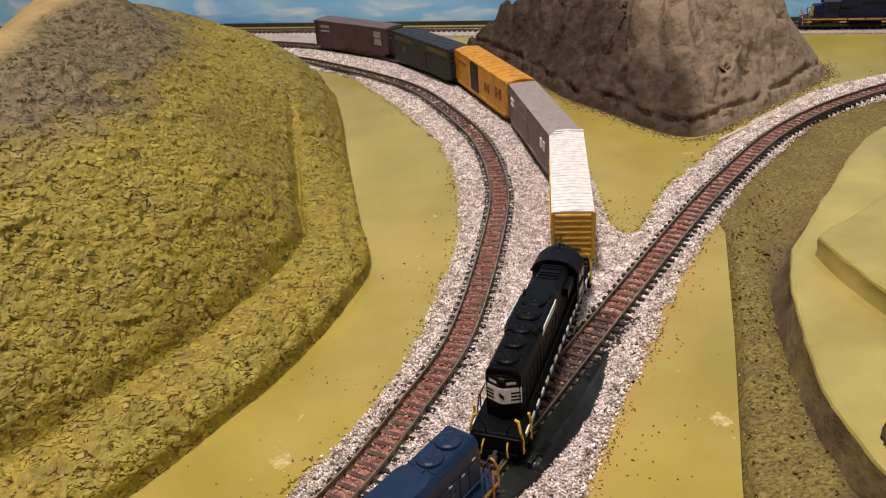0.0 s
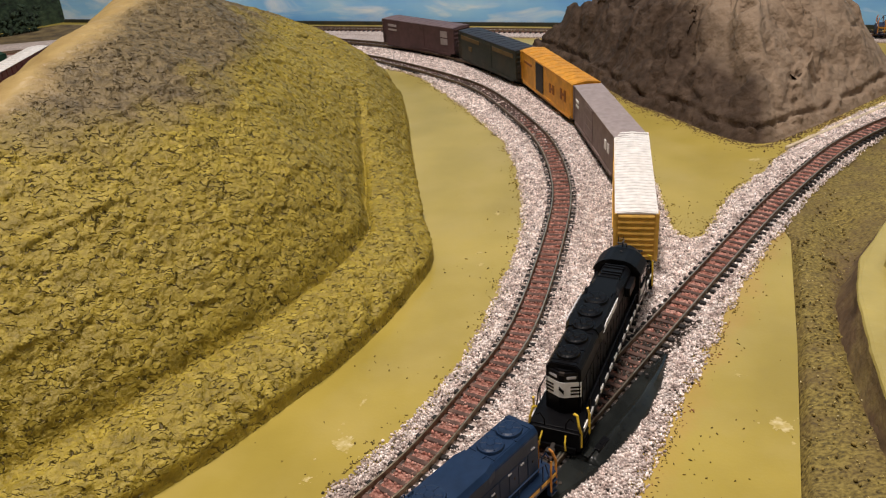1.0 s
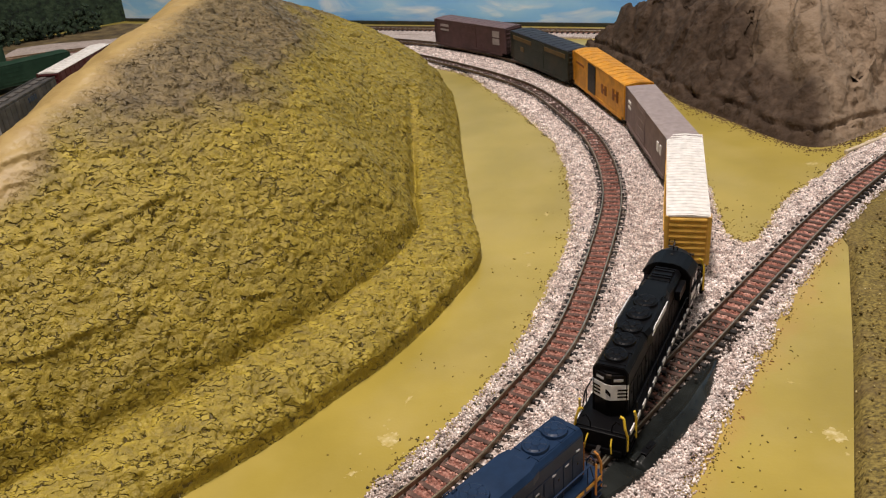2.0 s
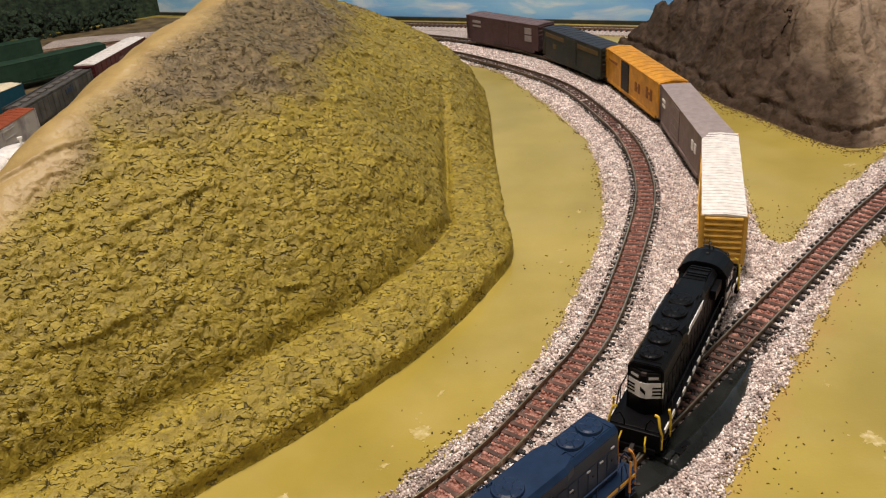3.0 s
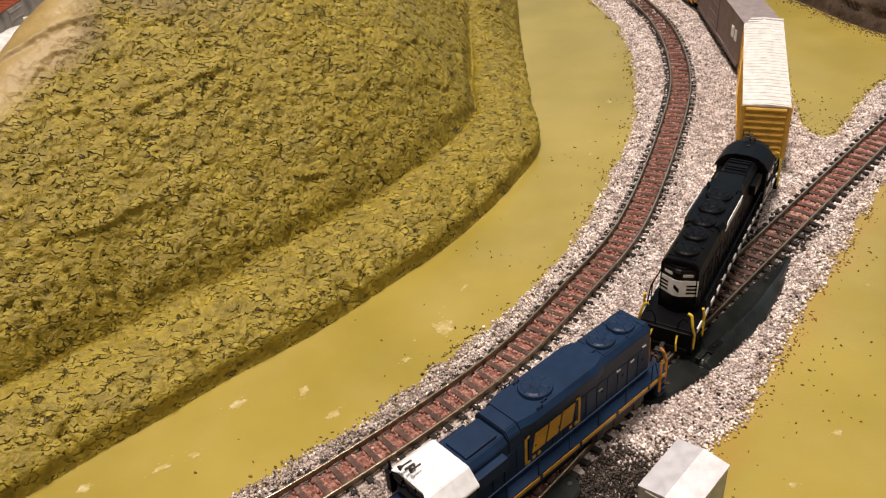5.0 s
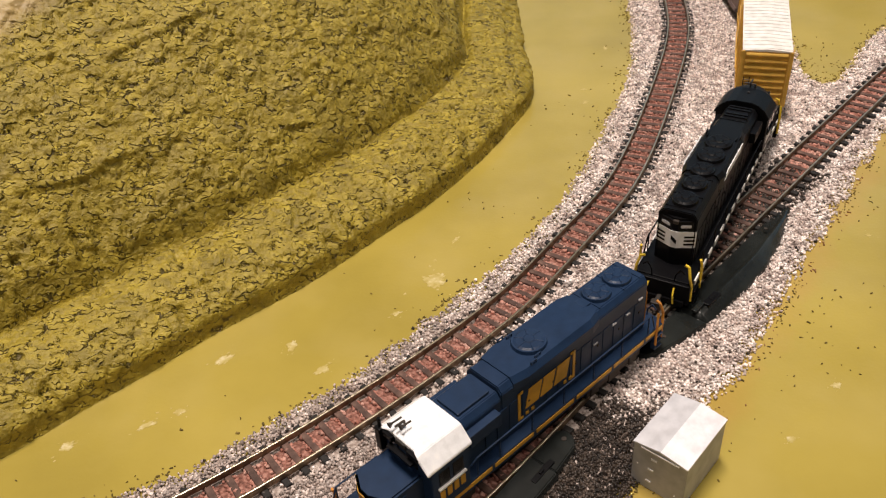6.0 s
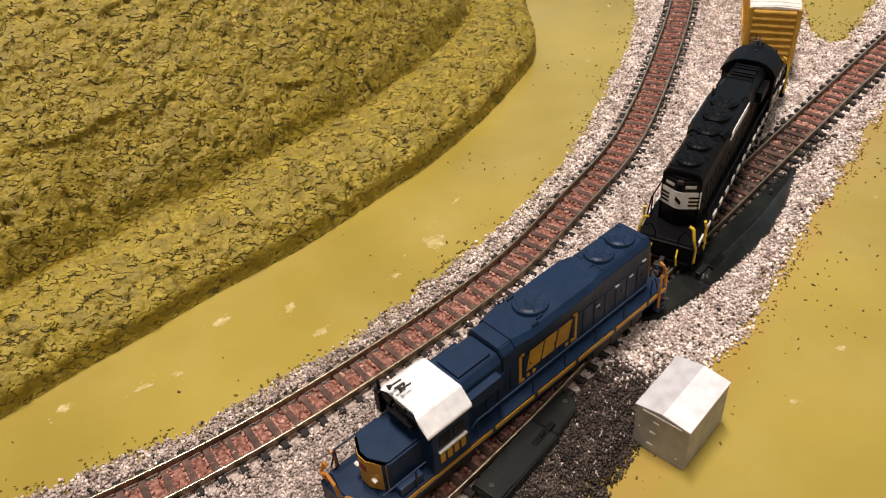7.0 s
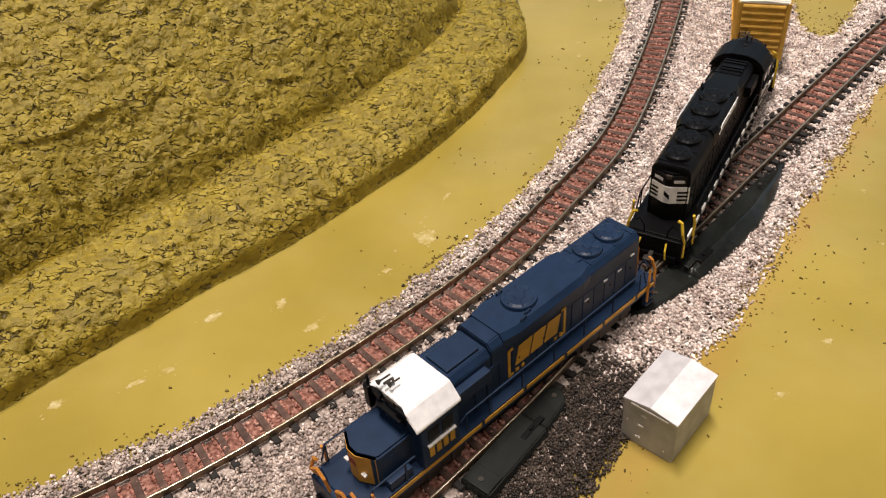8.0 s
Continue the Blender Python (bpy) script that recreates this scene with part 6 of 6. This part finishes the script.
def turnout_motor(x, y, turn, label):
    """A long tapering turnout motor beside the branch: low tray, creased cover, slot and lever."""
    root = thing("switch_motor", x, y, 0, turn, label, "switch motor", "switch motors")
    foot = [(-38, -7.5), (-27, -8), (-4, -9), (27, -8.5), (58, -3), (78, 2.5), (90, 8), (91, 11), (86, 12), (-38, 12)]
    bm = bmesh.new()
    outer = np.array(foot[:8], float)
    rows = []
    for px_ in np.linspace(-38, 89, 34):
        y0 = float(np.interp(px_, outer[:, 0], outer[:, 1]))
        rise = min(1.0, 0.75 + (px_ + 38) / 60) * (1 - 0.55 * float(smoothstep(45, 89, np.array(px_))))
        yc = y0 + 0.42 * (12 - y0)
        section = [(12, 0.8), (12, 5.6), (11.4, 6.0), (yc + 2.8, 6.2), (yc + 1.4, 7.4), (yc, 8.8), (yc - 1.6, 9.0), (y0 + 0.55 * (yc - y0), 7.2), (y0 + 0.2 * (yc - y0), 4.6), (y0, 3.0), (y0, 0.8)]
        rows.append([bm.verts.new((px_, yy, 0.8 + (zz - 0.8) * rise)) for yy, zz in section])
    for p, q in zip(rows, rows[1:]):
        for i in range(len(p) - 1):
            bm.faces.new((p[i], p[i + 1], q[i + 1], q[i]))
    bm.faces.new(rows[0]), bm.faces.new(rows[-1][::-1])
    part("housing", bm, MOTOR, root, smooth=True)
    part("tray", moulded_cover([(-84, 12), (-80, 3), (-72, -0.5), (-54, -4.5), (-38.2, -7.5), (-38.2, 12)], [(-82, 11.4), (-79, 4), (-71, 0.6), (-53, -3.4), (-38.4, -6.2), (-38.4, 11.4)], 0.8, 5.0), MOTOR, root)
    slot = part("slot_frame", boxes((-30, -17, -2.6, 1.4, 6.6, 9.3), bevel=0.4), BLACK, root)
    part("throw_lever", boxes((-25, -21, -1.6, 0.2, 9.2, 10.2), bevel=0.3), BLACK, slot)
    part("latch_tab", boxes((-39, -30, 0, 3, 7.8, 9.6), bevel=0.4), MOTOR, root)
    for sx, sy, sz in ((54, 7, 8.5), (-62, 5, 4.9)):
        part("screw", disc(bmesh.new(), sx, sy, sz, sz + 0.5, 1.1), IRON, root)
    return root


def small_motor(x, y, turn, label):
    """A short angular turnout motor: flat cover with a narrower head, slot and screws."""
    root = thing("switch_motor", x, y, 0, turn, label, "switch motor", "switch motors")
    part("housing", moulded_cover([(-36, 11), (-36, -5.4), (8, -5.4), (8, 11)], [(-35, 10.2), (-35, -4.2), (7.6, -4.2), (7.6, 10.2)], 0.8, 7.4), MOTOR, root)
    part("head", moulded_cover([(8.2, 11), (8.2, -4.2), (26, -3), (31, 1), (32, 7), (28, 11)], [(8.4, 10.2), (8.4, -3.2), (25.5, -2), (30, 1.6), (31, 6.6), (27.4, 10.2)], 0.8, 6.6), MOTOR, root)
    slot = part("slot_frame", boxes((-3, 12, -0.2, 2.6, 6.4, 7.9), bevel=0.3), BLACK, root)
    part("throw_lever", boxes((2, 5, 0.6, 1.8, 7.8, 9.0), bevel=0.3), BLACK, slot)
    part("cover_lip", boxes((-35, -25, -3.6, 9.6, 7.4, 8.1), bevel=0.25), MOTOR, root)
    for sx, sy, sz in ((-31, 3, 8.0), (26, 4, 6.5)):
        part("screw", disc(bmesh.new(), sx, sy, sz, sz + 0.5, 1.2), IRON, root)
    return root


turnout_motor(135, 377, 46, "long dusty black turnout motor beside the branch")
small_motor(14, 247, 50, "dusty black turnout motor in oil-dark ballast")


def relay_hut(x, y, turn, label):
    """A small card hut with a very shallow gable roof."""
    root = thing("relay_hut", x, y, 0, turn, label, "hut")
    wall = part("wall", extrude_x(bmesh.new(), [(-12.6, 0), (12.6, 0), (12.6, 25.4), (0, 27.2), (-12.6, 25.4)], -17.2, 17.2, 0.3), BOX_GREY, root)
    # the bright and the shaded slope of one roof are set by colour
    for s, paint in ((-1, BOX_ROOF), (1, BOX_ROOF_SHADE_GREY)):
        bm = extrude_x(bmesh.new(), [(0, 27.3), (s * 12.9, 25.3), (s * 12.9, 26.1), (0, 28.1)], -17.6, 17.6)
        part("roof_panel", bm, paint, root, "white roof panel" if s < 0 else "roof panel with shade in its grey")
    part("edge_strip", boxes((-17.8, -17.4, -9, 9, 24.6, 25.3)), WHITE, wall)
    for yy, zz in ((2.5, 20), (3.5, 13), (4.2, 5)):
        part("door_mark", boxes((-17.6, -17.1, yy - 1.3, yy + 1.3, zz, zz + 0.8)), WHITE, wall)
    for yy, zz in ((10, 13), (-8.5, 5)):
        part("rivet", boxes((-17.5, -17.1, yy - 0.3, yy + 0.3, zz, zz + 0.6)), WHITE, wall)
    return root


relay_hut(76, 255, 48, "small pale grey card hut with gable roof")

part_stick = thing("wood_strip", 557, 862, 0, 29.7, "thin raw wooden strip lying beside ballast", "stick")
part("strip", boxes((-112, 112, -2.2, 2.2, 0.2, 4.0), bevel=0.4), STICK, part_stick)


def splash(x, y, r, seed, long=1.0, turn=0.0):
    """A flat splash of pale paint on the ground, with a ragged rim and droplets round it."""
    rnd = random.Random(seed)
    bm = bmesh.new()
    spots = [(0.0, 0.0, 1.0)] + [(rnd.gauss(0, 1.1), rnd.gauss(0, 1.1), rnd.uniform(0.06, 0.2)) for _ in range(7)]
    ca, sa = math.cos(radians(turn)), math.sin(radians(turn))
    for k, (ox, oy, size) in enumerate(spots):
        ring = []
        count = 56 if k == 0 else 14
        for n in range(count):
            a = n * math.tau / count
            c, e = math.cos(a), math.sin(a)
            q = r * size * (0.75 + 0.55 * noise.noise(Vector((c * 1.1 + seed, e * 1.1, k))) + 0.38 * noise.noise(Vector((c * 4 + seed, e * 4, k))) + 0.2 * noise.noise(Vector((c * 11, e * 11 + seed, k))))
            px_, py_ = (ox * r + q * c) * long, oy * r + q * e
            ring.append((x + px_ * ca - py_ * sa, y + px_ * sa + py_ * ca))
        prism(bm, ring, 0.02, 0.10 + 0.004 * k)
    tagged(part("paint_splash", bm, SPLASH), "pale dried paint splash on the table", "stain")


for n, (sx, sy, sr, long, turn) in enumerate(((-33, 399, 8.5, 1.0, 0), (233, 366, 8, 1.1, 60), (415, 788, 5, 1.3, 20), (88, 617, 2.4, 1.5, 40), (-148, 342, 3.6, 1.9, 45), (-112, 350, 3.2, 1.8, 75), (-93, 330, 3.6, 1.6, 40),
                                              (-178, 297, 2.4, 2.4, 30), (-215, 286, 3.4, 1.8, 35), (-164, 305, 2.6, 1.3, 0), (18, 570, 2.2, 2.2, 50), (-55, 372, 2.2, 1.6, 20), (-20, 440, 1.6, 3.0, 60), (90, 640, 2.0, 1.4, 0), (120, 720, 2.4, 1.8, 80),
                                              (132, 268, 2.0, 1.6, 30), (165, 300, 2.2, 1.4, 10), (230, 420, 1.8, 1.2, 0))):
    splash(sx, sy, sr, n * 3.7, long, turn)


# ---------------------------------------------------------------- turf crumbs along the ballast shoulder
def crumbs(n, material, label, seed, reach, spots=(), keep=lambda p: np.ones(len(p), bool)):
    """Loose shreds of turf: thickest at the foot of the ballast, fewer with the distance, and strewn round the given spots."""
    r = np.random.default_rng(seed)
    edge = EDGE[(EDGE[:, 1] < 1300) & (EDGE[:, 1] > 150) & (EDGE[:, 0] > -330) & (EDGE[:, 0] < 900)]
    i = r.integers(len(edge) - 1, size=n)
    near = edge[i] + (edge[i + 1] - edge[i]) * r.random((n, 1)) * (np.hypot(*(edge[i + 1] - edge[i]).T)[:, None] < 30)
    where = near + r.normal(size=(n, 2)) * (reach * r.exponential(1.0, n))[:, None]
    if spots:
        c = np.array(spots)[r.integers(len(spots), size=n // 18)]
        where = np.vstack([where, c[:, :2] + r.normal(size=(len(c), 2)) * c[:, 2:]])
    clump = perlin(where[:, 0] / 18, where[:, 1] / 18, np.full(len(where), seed + 0.5))
    where = where[(clump + r.uniform(-0.25, 0.25, len(where)) > 0.0) | (r.random(len(where)) < 0.05)]
    where = where[~inside(EDGE, where) | (r.random(len(where)) < 0.08)]
    where = where[along(SAWN, where)[0] > 3]
    where = where[~inside(HILL_EDGE, where) & ~inside(CLAY_EDGE, where)]
    where = where[keep(where)]
    ob = stones("turf_crumbs", where, np.full(len(where), 0.35), r.uniform(0.4, 0.8, len(where)) * r.uniform(0.6, 1.4, len(where)), material, label, r, 2.2)
    ob["category"] = "turf"


SPOTS = [(272, 650, 18), (290, 680, 20), (80, 600, 26), (10, 470, 34), (245, 470, 18), (190, 370, 20), (-100, 340, 34), (135, 700, 14), (310, 560, 16), (150, 320, 18), (110, 275, 12)]
crumbs(8000, CRUMB, "scattered dark olive turf crumbs on the table", 5, 2.8, SPOTS)
crumbs(2600, CRUMB_RUST, "scattered rust-brown turf crumbs beside ballast", 6, 3.0, keep=lambda p: p[:, 0] * 0.79 - p[:, 1] * 0.61 > -96)

# brown soil crumbled off the clay hill onto the table
r3 = np.random.default_rng(21)
foot_line = smooth_line(list(CLAY_EDGE[:14]), 4, 2)
soil_pts = foot_line[r3.integers(len(foot_line), size=5200)] + r3.normal(size=(5200, 2)) * (5 + 9 * r3.random((5200, 1)) ** 2)
soil_pts = soil_pts[~inside(EDGE, soil_pts) & ~inside(CLAY_EDGE, soil_pts)]
ob = stones("clay_crumbs", soil_pts, np.full(len(soil_pts), 0.2), r3.uniform(0.4, 1.5, len(soil_pts)), EARTH, "brown clay crumbs round the foot of the hill", r3, 1.6)
ob["category"] = "soil"

# loose crumbs over the lower ground beyond the sawn edge
r2 = np.random.default_rng(12)
spots = np.c_[r2.uniform(150, 700, 9000), r2.uniform(150, 830, 9000)]
off, _ = along(SAWN, spots)
spots = spots[(off < -2) & (off > -75) & (spots[:, 0] * 0.93 - spots[:, 1] * 0.36 < 172)]
hollow = -4.5 - 9 * np.exp(-(edge_distance(TROUGH, spots, closed=False) / 17) ** 2)
half = r2.uniform(0, 1, len(spots)) < 0.6
for pick, mat_ in ((half, CRUMB), (~half, SPLASH)):
    ob = stones("turf_crumbs", spots[pick], hollow[pick] + 0.8, r2.uniform(0.7, 2.2, pick.sum()) * (1.0 if mat_ is CRUMB else 0.6), mat_, "loose turf crumbs over the rough lower ground", r2)
    ob["category"] = "turf"

# ---------------------------------------------------------------- tracks, laid last
track("track", LINE_INNER, "inner curved track with rusty ties and brass-brown rails", 400, 2600)
track("track", LINE_OUTER, "curved main track under the train", 300, 2700)
track("track", LINE_BRANCH, "branch track leaving the turnout over pale ballast")
track("track", LINE_BACK, "straight back track along the sky backdrop")
track("track", LINE_YARD, "yard track beside the olive hill")
